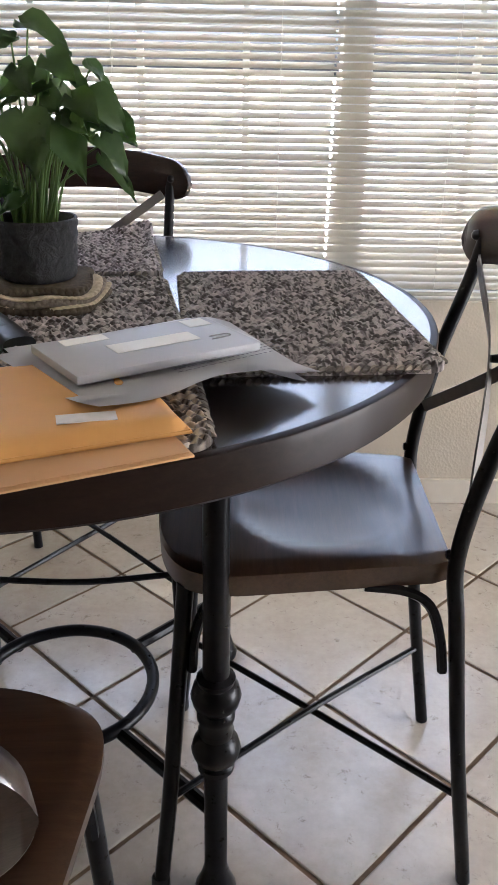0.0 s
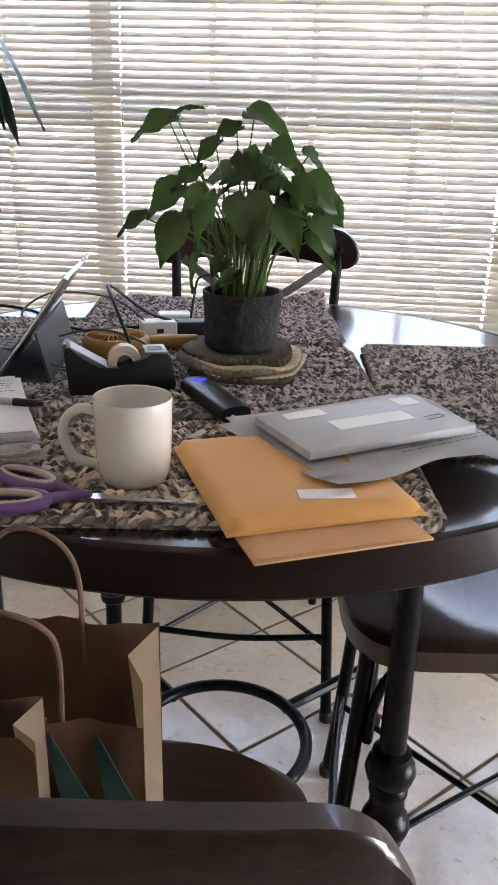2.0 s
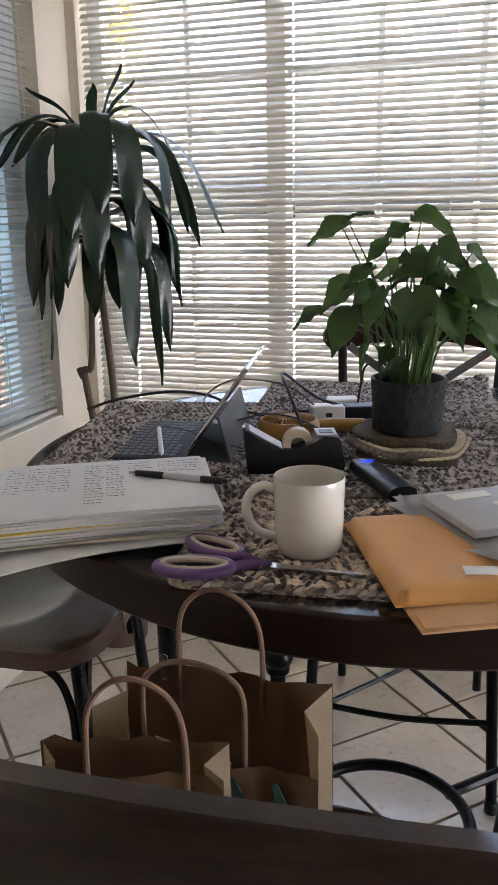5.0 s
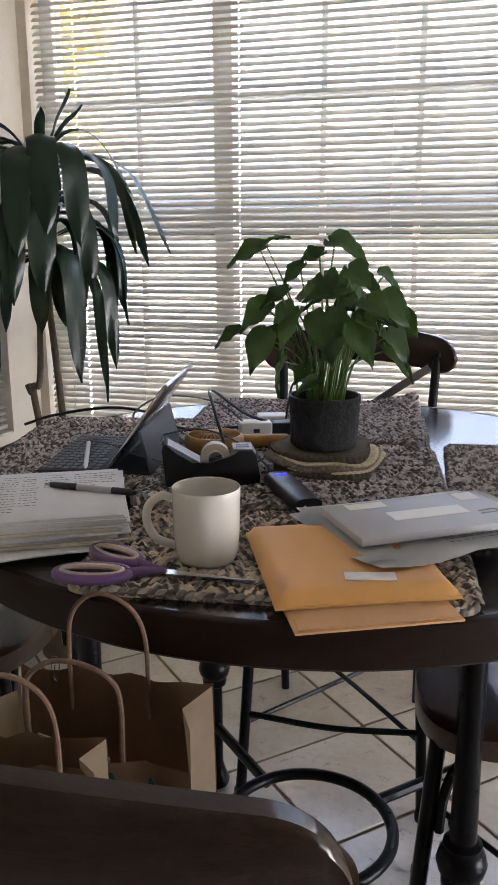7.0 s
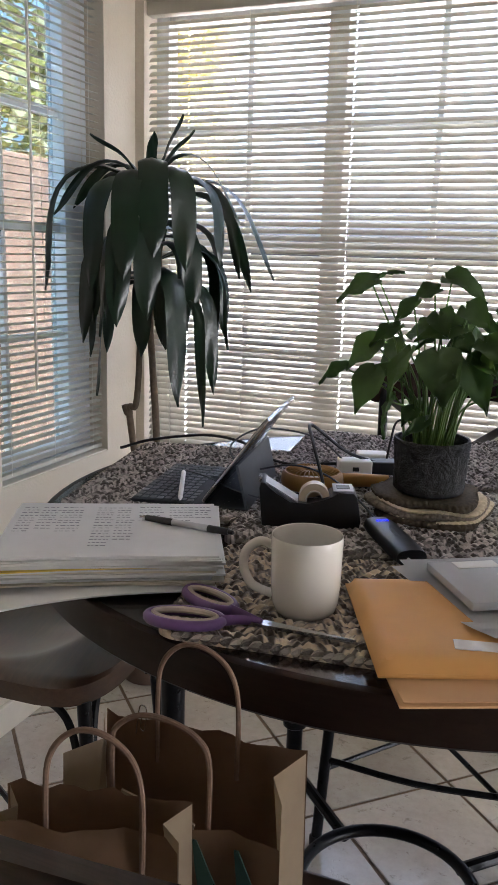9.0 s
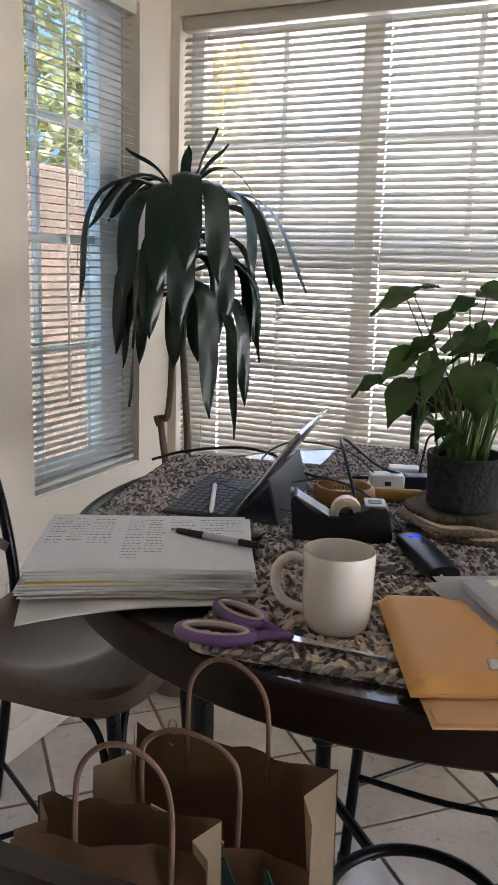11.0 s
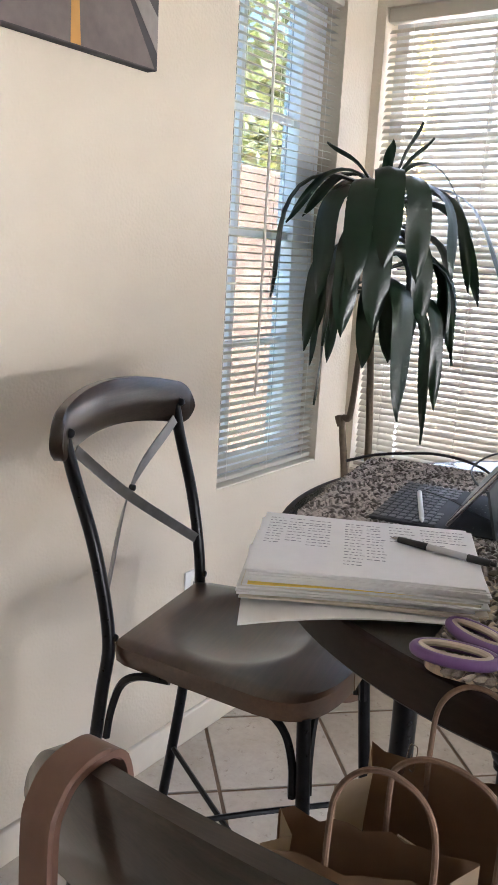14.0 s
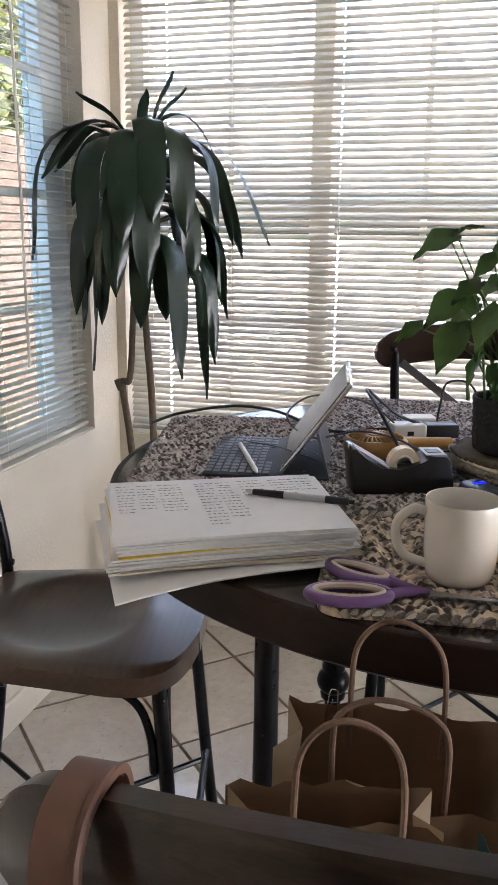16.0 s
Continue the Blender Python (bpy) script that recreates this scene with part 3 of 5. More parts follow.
def rail_mesh():
    rings = []
    N = 72
    for i in range(N + 1):
        s = -math.cos(math.pi * i / N)
        y = 0.252 * s
        x = -0.338 + 0.052 * s * s
        zc = 1.035 - 0.034 * s * s
        h = 0.046
        d = abs(s) * 0.252 - (0.252 - 0.046)
        if d > 0:
            h *= max(0.06, math.sqrt(max(0, 1 - (d / 0.0462) ** 2)))
        tx = 2 * 0.052 * s / 0.252
        nrm = Vector((1, -tx, 0)).normalized()
        t = 0.0115
        c = Vector((x, y, zc))
        b = min(0.006, h * .6)
        q = [(-t, -h + b), (-t + 0.004, -h), (t - 0.004, -h), (t, -h + b), (t, h - b), (t - 0.004, h), (-t + 0.004, h), (-t, h - b)]
        rings.append([c + nrm * a + Vector((0, 0, z)) for a, z in q])
    return loft(nb(), rings)


def build_chair(m, label):
    ch = thing("counter_chair", m, label, "chair", "chairs round the table")
    part("seat", seat_mesh(), "seat_wood", ch, "brown saddle-shaped wooden seat", 30)
    rail = part("backrest_rail", rail_mesh(), "rail_wood", ch, "arched brown wooden top rail", 45)
    for s in (-1, 1):
        part("bolt", lathe(nb(), [(0.001, 0.006), (0.005, 0.005), (0.008, 0.002), (0.009, -0.004)], 12, pose(-0.287, 0.205 * s, 1.013, 0, 90, 0)), "iron", rail)
        part("rear_leg", tube(nb(), [(-0.300, 0.192 * s, 0), (-0.258, 0.191 * s, 0.28), (-0.228, 0.188 * s, 0.52), (-0.216, 0.186 * s, 0.64), (-0.243, 0.192 * s, 0.80), (-0.286, 0.2 * s, 0.94), (-0.304, 0.204 * s, 1.01)], 0.0122, 10, 7), "iron", ch)
        leg = part("front_leg", tube(nb(), [(0.212, 0.214 * s, 0.0), (0.192, 0.204 * s, 0.22), (0.165, 0.186 * s, 0.588)], 0.0128, 10, 6), "iron", ch)
        part("foot_cap", lathe(nb(), [(0.0145, 0), (0.016, 0.004), (0.0155, 0.022), (0.013, 0.026)], 12, pose(0.212, 0.214 * s, 0)), "black_p", leg)
        # curved brackets under the seat
        part("bracket", tube(nb(), [(0.157, 0.196 * s, 0.44), (0.152, 0.193 * s, 0.50), (0.134, 0.190 * s, 0.553), (0.10, 0.186 * s, 0.578), (0.05, 0.183 * s, 0.584)], 0.0078, 6, 5), "iron", ch)
        part("bracket", tube(nb(), [(0.178, 0.176 * s, 0.44), (0.174, 0.170 * s, 0.50), (0.170, 0.148 * s, 0.553), (0.166, 0.112 * s, 0.578), (0.163, 0.06 * s, 0.584)], 0.0078, 6, 5), "iron", ch)
        part("bracket", tube(nb(), [(-0.216, 0.188 * s, 0.44), (-0.206, 0.188 * s, 0.50), (-0.186, 0.187 * s, 0.555), (-0.15, 0.185 * s, 0.578), (-0.09, 0.183 * s, 0.584)], 0.0078, 6, 5), "iron", ch)
        # crossed stretchers and crossed back straps
        part("stretcher", tube(nb(), [(0.195, 0.205 * s, 0.19), (-0.05, 0.0, 0.195 + 0.006 * s), (-0.272, -0.191 * s, 0.19)], 0.0062, 8, 5), "iron", ch)
        part("cross_strap", ribbon(nb(), [(-0.292, 0.185 * s, 0.978), (-0.292 - 0.008 * s, 0.02 * s, 0.86), (-0.224, -0.186 * s, 0.715)], 0.021, 0.003, (0, 0.65 * s, 1)), "strap", ch, "flat grey steel strap")
        part("seat_bolt", lathe(nb(), [(0.001, 0.006), (0.006, 0.005), (0.008, 0)], 10, pose(-0.205, 0.183 * s, 0.64, 0, 90, 0)), "iron", ch)
    part("front_stretcher", tube(nb(), [(0.194, 0.205, 0.215), (0.2, 0.0, 0.205), (0.194, -0.205, 0.215)], 0.0075, 8, 5), "iron", ch)
    part("strap_bolt", lathe(nb(), [(0.001, 0.005), (0.006, 0.004), (0.007, -0.006)], 10, pose(-0.283, 0, 0.868, 0, 90, 0)), "iron", ch)
    return ch


chair = build_chair(pose(-0.618, 0.025, 0, 0, 0, 12), "brown wooden counter chair with black iron legs beside the wall")
for m, lb in ((pose(0.487, 0.060, 0, 0, 0, 179), "brown wooden counter chair pulled slightly out from the table"),
              (pose(0.042, 0.648, 0, 0, 0, -86), "brown wooden counter chair between table and window"),
              (pose(0.035, -0.575, 0, 0, 0, 92.5) @ Matrix.Diagonal((1, 1, 0.958, 1)), "brown wooden counter chair holding two paper bags")):
    tagged(copy_thing(chair, m), label=lb)

# ---------------- table ----------------
TX, TY, TR = 0.066, 0.152, 0.624
table = thing("round_table", pose(TX, TY, 0), "dark-stained round counter-height table on black iron legs", "table")
part("tabletop", lathe(nb(), [(0.001, 0.862), (TR - 0.012, 0.862), (TR - 0.012, 0.9148), (0.3, 0.915), (0.001, 0.915)], 160), "table_wood", table, "dark brown wooden top with worn sheen", 30)
LEG = [(0.032, 0), (0.034, 0.012), (0.026, 0.03), (0.0185, 0.06), (0.0185, 0.265), (0.028, 0.272), (0.029, 0.282), (0.025, 0.287), (0.034, 0.297), (0.038, 0.312), (0.034, 0.328), (0.025, 0.338), (0.027, 0.35), (0.025, 0.362),
       (0.029, 0.372), (0.029, 0.382), (0.025, 0.388), (0.034, 0.398), (0.038, 0.414), (0.034, 0.430), (0.027, 0.437), (0.029, 0.446), (0.020, 0.452), (0.0185, 0.60), (0.0185, 0.845), (0.03, 0.848), (0.03, 0.862)]
for sx in (-1, 1):
    for sy in (-1, 1):
        leg = part("leg", lathe(nb(), LEG, 20, pose(0.297 * sx, 0.306 * sy, 0)), "iron", table, "turned black iron leg")
        a = math.atan2(0.306 * sy, 0.302 * sx)
        part("spoke", tube(nb(), [(0.163 * math.cos(a), 0.163 * math.sin(a), 0.165), (0.285 * sx, 0.288 * sy, 0.165)], 0.012, 8, 1), "iron", table)
part("foot_ring", tube(nb(), [(0.168 * math.cos(2 * math.pi * k / 48), 0.168 * math.sin(2 * math.pi * k / 48), 0.17) for k in range(48)], 0.0125, 10, 1, ring=True), "iron", table, "black iron foot ring")
part("edge_band", lathe(nb(), [(TR - 0.012, 0.861), (TR - 0.005, 0.861), (TR, 0.866), (TR, 0.911), (TR - 0.0012, 0.9138), (TR - 0.004, 0.915), (TR - 0.012, 0.915), (TR - 0.012, 0.861)], 160), "rim_wood", table, "plain dark edge band", 30)
part("apron_ring", lathe(nb(), [(0.40, 0.845), (0.43, 0.845), (0.43, 0.862), (0.40, 0.862)], 64), "iron", table)

# ---------------- crocheted mats ----------------


def mat_mesh(w, d, th, round_=0.03, st=0.013, seed=0, curl=0.0):
    """A thick crocheted sheet: rows of slanting stitches with soft, uneven edges."""
    nx, ny = int(w / 0.0024), int(d / 0.0024)
    co, faces = [], []
    for j in range(ny + 1):
        for i in range(nx + 1):
            u, v = -1 + 2 * i / nx, -1 + 2 * j / ny
            x, y = u * w / 2, v * d / 2
            # rounded outline
            cx, cy = max(0, abs(x) - (w / 2 - round_)), max(0, abs(y) - (d / 2 - round_))
            rr = math.hypot(cx, cy)
            if rr > round_:
                k = round_ / rr
                x = math.copysign(w / 2 - round_ + cx * k, x)
                y = math.copysign(d / 2 - round_ + cy * k, y)
            wob = 0.004 * noise.noise((x * 14, y * 14, seed))
            e = min(w / 2 - abs(u * w / 2), d / 2 - abs(v * d / 2)) / 0.008
            edge = math.sqrt(max(0, 1 - (1 - min(1, e)) ** 2))
            row = y / st
            fr = row - math.floor(row)
            lean = (fr - 0.5) * (0.9 if int(math.floor(row)) % 2 else -0.9)
            col = x / (st * 0.8) + lean + 0.5 * (math.floor(row) % 2)
            s = abs(math.sin(math.pi * fr)) ** 0.6 * (0.35 + 0.65 * abs(math.sin(math.pi * col)) ** 0.7)
            z = edge * (th * 0.42 + th * 0.72 * s) + 0.002 * noise.noise((x * 9, y * 9, seed + 3)) * edge + 0.0007
            if curl:
                z += curl * max(0, (u + v - 1.35)) ** 2 * 8
            co.append((x + wob, y + wob * .6, z))
    W = nx + 1
    top = len(co)
    for j in range(ny):
        for i in range(nx):
            a = j * W + i
            faces.append((a, a + 1, a + W + 1, a + W))
    border = [i for i in range(W)] + [j * W + nx for j in range(1, ny + 1)] + [ny * W + i for i in range(nx - 1, -1, -1)] + [j * W for j in range(ny - 1, 0, -1)]
    co += [(co[b][0], co[b][1], 0.0) for b in border]
    n = len(border)
    for k in range(n):
        faces.append((border[k], top + k, top + (k + 1) % n, border[(k + 1) % n]))
    me = bpy.data.meshes.new("placemat")
    me.from_pydata(co, [], faces)
    me.polygons.foreach_set("use_smooth", [True] * len(faces))
    return me


def placemat(label, m, w, d, material, seed, th=0.012, st=0.0145, curl=0.0):
    top = thing("placemat", m, label, "placemat", "crocheted mats on the table")
    me = mat_mesh(w, d, th, 0.03, st, seed, curl)
    me.materials.append(M[material])
    part("knitted_field", me, material, top)
    # braided edging: short slanting stitches along the border
    rg = random.Random(seed)
    bm = nb()
    per = []
    for (x0, y0), (x1, y1) in (((-1, -1), (1, -1)), ((1, -1), (1, 1)), ((1, 1), (-1, 1)), ((-1, 1), (-1, -1))):
        L = (w if y0 == y1 else d) - 0.05
        n = int(L / 0.011)
        for i in range(n):
            t = -0.5 + (i + 0.5) / n
            dx, dy = (x1 - x0) / 2, (y1 - y0) / 2
            cx = (x0 + x1) / 2 * (w / 2 - 0.003) + dx * t * L
            cy = (y0 + y1) / 2 * (d / 2 - 0.003) + dy * t * L
            if curl and cx / w + cy / d > 0.62:
                continue
            per.append((cx, cy, math.atan2(dy, dx) + rg.uniform(0.5, 0.9)))
    for cx, cy, a in per:
        c, q = math.cos(a), math.sin(a)
        rings = []
        for k in range(5):
            u = -1 + k / 2
            r = 0.0046 * math.sqrt(max(0.05, 1 - u * u * 0.95))
            rings.append([Vector((cx + u * 0.0085 * c - r * math.cos(p) * q, cy + u * 0.0085 * q + r * math.cos(p) * c, 0.0062 + r * math.sin(p) * 1.2)) for p in [2 * math.pi * j / 6 for j in range(6)]])
        loft(bm, rings)
    tagged(part("edging", bm, "yarn_edge", top, "braided edge stitches"), kind="stuff")
    return top


placemat("brown and cream crocheted mat under mug and scissors", pose(0.113, -0.273, 0.9152, 0, 0, 7.7), 0.475, 0.30, "yarn_c", 1, 0.012, 0.016)
placemat("grey and brown crocheted mat hanging over the table edge", pose(0.468, 0.100, 0.9152, 0, 0, 5), 0.325, 0.53, "yarn_a", 2)
placemat("grey crocheted mat under the potted plant", pose(0.050, 0.086, 0.9154, 0, 0, 9), 0.49, 0.385, "yarn_a", 3)
placemat("grey crocheted mat with a curled corner near the window", pose(-0.020, 0.510, 0.9152, 0, 0, 8), 0.50, 0.40, "yarn_b", 4, curl=0.010)
placemat("grey and brown crocheted mat under the tablet", pose(-0.362, 0.160, 0.9156, 0, 0, 12), 0.33, 0.49, "yarn_a", 5)

# folded crocheted cloth under the plant pot
cloth = thing("folded_cloth", pose(0.094, 0.122, 0.926), "folded brown and cream crocheted cloth under the plant pot", "cloth")
FOLDS = ((0.090, 0.084, 0.000, 0.014, 0.004, -0.002, "cloth_d"), (0.089, 0.083, 0.010, 0.017, 0.006, 0.0, "cloth_c"), (0.093, 0.086, 0.014, 0.028, -0.004, 0.002, "cloth_g"),
         (0.084, 0.078, 0.024, 0.031, 0.004, -0.003, "cloth_c"), (0.082, 0.077, 0.028, 0.040, -0.006, 0.002, "cloth_d"))
for k, (rx, ry, z0, z1, dx, dy, mt) in enumerate(FOLDS):
    rings = []
    for q in range(9):
        a = -math.pi / 2 + math.pi * q / 8
        zz, gg = (z0 + z1) / 2 + (z1 - z0) / 2 * math.sin(a), math.cos(a)
        ring = []
        for i in range(180):
            b = 2 * math.pi * i / 180
            sq = (abs(math.cos(b)) ** 4 + abs(math.sin(b)) ** 4) ** -0.25
            stitch = abs(math.sin(30 * b + (k % 2) * 0.8))
            wav = 1 + 0.045 * math.sin(3 * b + k * 0.7) + 0.03 * math.sin(5 * b + k) + 0.030 * stitch
            r = wav * sq * (0.86 + 0.12 * gg)
            sag = 0.007 * math.sin(2 * b + 1.0) + 0.004 * math.sin(5 * b + 0.5 * k)
            ring.append(Vector((dx + rx * r * math.cos(b), dy + ry * r * math.sin(b), max(0.0004 * q, zz + sag * (0.25 if k == 0 else 0.8) * (1 - 0.6 * (k == 4 and q > 5)) + 0.002 * stitch * gg))))
        rings.append(ring)
    part("fold", loft(nb(), rings), mt, cloth, "", 60)

# ---------------- potted plant ----------------
PX, PY, PZ = 0.092, 0.118, 0.9655
plant = thing("potted_plant", pose(PX, PY, PZ), "leafy green arrowhead plant in a dark textured pot", "potted plant")
rings = []
for r, zz in [(0.055, 0), (0.061, 0.003)] + [(0.0635 + 0.005 * k / 16, 0.006 + 0.076 * k / 16) for k in range(17)] + [(0.0695, 0.0865), (0.0685, 0.089), (0.0645, 0.0885), (0.0625, 0.084), (0.061, 0.068)]:
    ring = []
    for k in range(96):
        a = 2 * math.pi * k / 96
        q = r
        if 0.004 < zz < 0.0835 and r > 0.0615:
            c = noise.noise((math.cos(a) * 3.2, math.sin(a) * 3.2, zz * 55)) + 0.6 * noise.noise((math.cos(a) * 7, math.sin(a) * 7, zz * 110 + 4))
            q += 0.0038 * (abs(c) - 0.25)
        ring.append(Vector((q * 0.88 * math.cos(a), q * 0.88 * math.sin(a), zz)))
    rings.append(ring)
part("pot", loft(nb(), rings, cap=True), "pot", plant, "dark grey pot with rough cast relief", 50)
part("soil", lathe(nb(), [(0.0535, 0.069), (0.045, 0.073), (0.03, 0.0745), (0.001, 0.075)], 32), "soil", plant)


def heart_leaf(bm, base, tip_dir, normal, length, width, fold=0.25, droop=0.3):
    """A heart-shaped, slightly folded and drooping leaf from its base along tip_dir."""
    d = Vector(tip_dir).normalized()
    n = Vector(normal)
    n = (n - d * n.dot(d)).normalized()
    s = d.cross(n)
    prof = [(-0.16, 0.30), (-0.10, 0.66), (0.02, 0.93), (0.16, 1.0), (0.32, 0.93), (0.50, 0.72), (0.68, 0.47), (0.84, 0.22), (1.0, 0.0)]
    rows = []
    for t, w in prof:
        c = Vector(base) + d * (length * t) - n * (droop * length * max(0, t) ** 2)
        row = []
        for v in (-1, -0.55, 0, 0.55, 1):
            lobes = -0.10 * length * (abs(v) > 0.5) * (1 if t < 0.05 else 0)
            p = c + s * (v * w * width / 2) + n * (fold * abs(v) * w * width / 2 * (1 - 0.35 * abs(v))) + d * lobes
            p += n * (0.004 * math.sin(9 * t + 5 * v))
            row.append(bm.verts.new(p))
        rows.append(row)
    for a, b in zip(rows, rows[1:]):
        for i in range(4):
            if len({v.co.to_tuple(6) for v in (a[i], a[i + 1], b[i + 1], b[i])}) == 4:
                bm.faces.new((a[i], a[i + 1], b[i + 1], b[i]))
            else:
                q = [a[i], a[i + 1], b[2]]
                bm.faces.new(q)
    return bm


# leaves: place of the leaf's base and tip from the rim, tilt towards the viewer, width
LEAVES = [
    (-.125, -.01, .285, -.095, -.03, -.028, .085), (-.115, .0, .292, .05, .0, .04, .03),
    (.01, .02, .295, .10, -.02, -.02, .085), (-.02, .03, .275, -.055, -.03, -.01, .06),
    (-.05, .00, .25, -.06, -.03, -.045, .05), (.03, -.02, .215, -.085, -.05, -.015, .075),
    (.02, .0, .20, -.095, -.06, -.03, .08), (.06, .02, .225, .065, -.02, -.02, .075),
    (.10, .03, .235, .055, .0, -.045, .06), (-.11, -.02, .175, -.075, -.03, -.055, .07),
    (-.17, -.01, .125, -.06, -.02, -.025, .045), (-.105, -.05, .12, -.04, -.03, -.095, .075),
    (-.045, -.06, .16, -.05, -.05, -.085, .085), (.01, -.06, .16, .02, -.06, -.08, .10),
    (.06, -.05, .15, .055, -.05, -.075, .09), (.11, -.02, .19, .07, -.02, -.05, .08),
    (.12, .0, .125, .06, -.02, -.06, .07), (.04, .05, .20, .06, .05, -.03, .08),
    (-.04, .06, .20, -.07, .05, -.02, .075), (.0, .07, .15, -.02, .08, -.04, .08),
    (.09, .06, .17, .07, .05, -.04, .075), (-.03, -.045, .06, -.02, -.03, -.03, .042),
    (-.08, .04, .16, -.08, .02, -.05, .07), (.05, -.03, .245, .06, -.03, -.04, .07),
    (.0, -.02, .23, .03, -.05, -.04, .07), (.085, -.045, .19, .05, -.055, -.03, .07),
    (-.075, -.02, .205, -.06, -.05, -.035, .06), (.13, .03, .16, .05, .02, -.07, .065),
]
leaf_rng = random.Random(5)
RIM = 0.086
MORE = [(bx * leaf_rng.uniform(.5, 1.0) + .02, by * .8 + leaf_rng.uniform(-.03, .03), bz * leaf_rng.uniform(.55, .95), dx * .8 + leaf_rng.uniform(-.03, .03), dy + leaf_rng.uniform(-.04, .04), dz * .9, w * .72) for bx, by, bz, dx, dy, dz, w in LEAVES[5::2]]
for bx, by, bz, dx, dy, dz, w in LEAVES + MORE:
    base = Vector((bx * 0.90, by * 0.9, RIM + bz * 0.86))
    tip = Vector((dx, dy, dz)) * 0.66
    nrm = Vector((leaf_rng.uniform(-.6, .6), -0.6 + leaf_rng.uniform(-.5, .5), 0.75))
    lf = part("leaf", heart_leaf(nb(), base, tip, nrm, tip.length * leaf_rng.uniform(0.88, 1.08), w * leaf_rng.uniform(0.60, 0.74), leaf_rng.uniform(0.15, 0.45), leaf_rng.uniform(0.1, 0.5)), "leaf_a", plant, "", 80)
    r0 = Vector((bx * 0.18 + leaf_rng.uniform(-.018, .018), by * 0.2 + leaf_rng.uniform(-.018, .018), 0.07))
    mid = (r0 + base) / 2 + Vector((-bx * 0.12, -by * .12, 0.02))
    part("stem", tube(nb(), [r0, mid, base], (0.0022, 0.0013), 6, 5), "stem_a", plant)
for k in range(12):
    a = k * 2.4
    r0 = Vector((0.02 * math.cos(a), 0.02 * math.sin(a), 0.07))
    r1 = Vector((0.06 * math.cos(a + .3), 0.045 * math.sin(a + .3), 0.19 + 0.004 * k))
    part("stem", tube(nb(), [r0, (r0 + r1) / 2 + Vector((0, 0, .01)), r1], (0.0022, 0.0013), 6, 4), "stem_a", plant)

# ---------------- tall dracaena in the corner ----------------
DX, DY = -0.875, 0.925
drac = thing("dracaena", pose(DX, DY, 0), "tall dark green dracaena with drooping leaves in a planter", "potted plant")
part("planter", lathe(nb(), [(0.08, 0), (0.085, 0.005), (0.108, 0.22), (0.115, 0.225), (0.115, 0.245), (0.104, 0.245), (0.10, 0.21)], 40, pose(-0.03, 0.04, 0)), "planter", drac)
part("soil", lathe(nb(), [(0.101, 0.212), (0.06, 0.218), (0.001, 0.22)], 32, pose(-0.03, 0.04, 0)), "soil", drac)
part("trunk", tube(nb(), [(-0.05, 0.04, 0.21), (-0.045, 0.02, 0.50), (-0.058, 0.005, 0.72), (-0.075, 0.0, 0.872), (-0.055, 0.0, 0.885), (-0.045, 0.0, 0.95), (-0.035, 0.0, 1.10), (-0.012, 0.0, 1.28), (-0.005, 0.0, 1.52)], (0.0115, 0.008), 10, 6), "bark", drac)
part("trunk", tube(nb(), [(0.0, 0.04, 0.21), (0.010, 0.02, 0.50), (0.012, 0.01, 0.8), (0.002, 0.005, 1.0), (-0.004, 0.0, 1.15), (0.02, 0.0, 1.24), (0.025, 0.0, 1.36)], (0.0115, 0.009), 10, 6), "bark", drac)
part("cut_stub", lathe(nb(), [(0.010, 0), (0.0115, 0.015), (0.011, 0.032), (0.001, 0.034)], 12, pose(-0.078, -0.002, 0.858, 0, -20, 0)), "bark", drac)


def strap_leaf(base, azim, length, width, rise, droop, twist=0.0, n=11):
    """A long strap leaf that rises, arches over and hangs."""
    d = Vector((math.cos(azim), math.sin(azim), 0))
    side = Vector((-d.y, d.x, 0))
    p = Vector(base)
    ang = rise
    bm = nb()
    rows = []
    for i in range(n + 1):
        t = i / n
        w = width * min(1, 0.35 + 2.2 * t) * (1 - max(0, (t - 0.62) / 0.38) ** 2.6)
        tang = d * math.cos(ang) + Vector((0, 0, math.sin(ang)))
        nn = tang.cross(side)
        sd = (side * math.cos(twist * t) + nn * math.sin(twist * t))
        up = tang.cross(sd)
        w = max(w, 0.0012)
        rows.append([bm.verts.new(p + sd * (v * w / 2) + up * (abs(v) * -0.07 * w) + up * 0.003 * math.sin(8 * t + 3 * v)) for v in (-1, -.5, 0, .5, 1)])
        p = p + tang * (length / n)
        ang -= droop * (1.9 * math.exp(-((t - 0.28) / 0.22) ** 2) + 0.12) / n * 2.2
        ang = max(ang, -1.50)
    for a, b in zip(rows, rows[1:]):
        for i in range(4):
            bm.faces.new((a[i], a[i + 1], b[i + 1], b[i]))
    return bm


dr = random.Random(11)
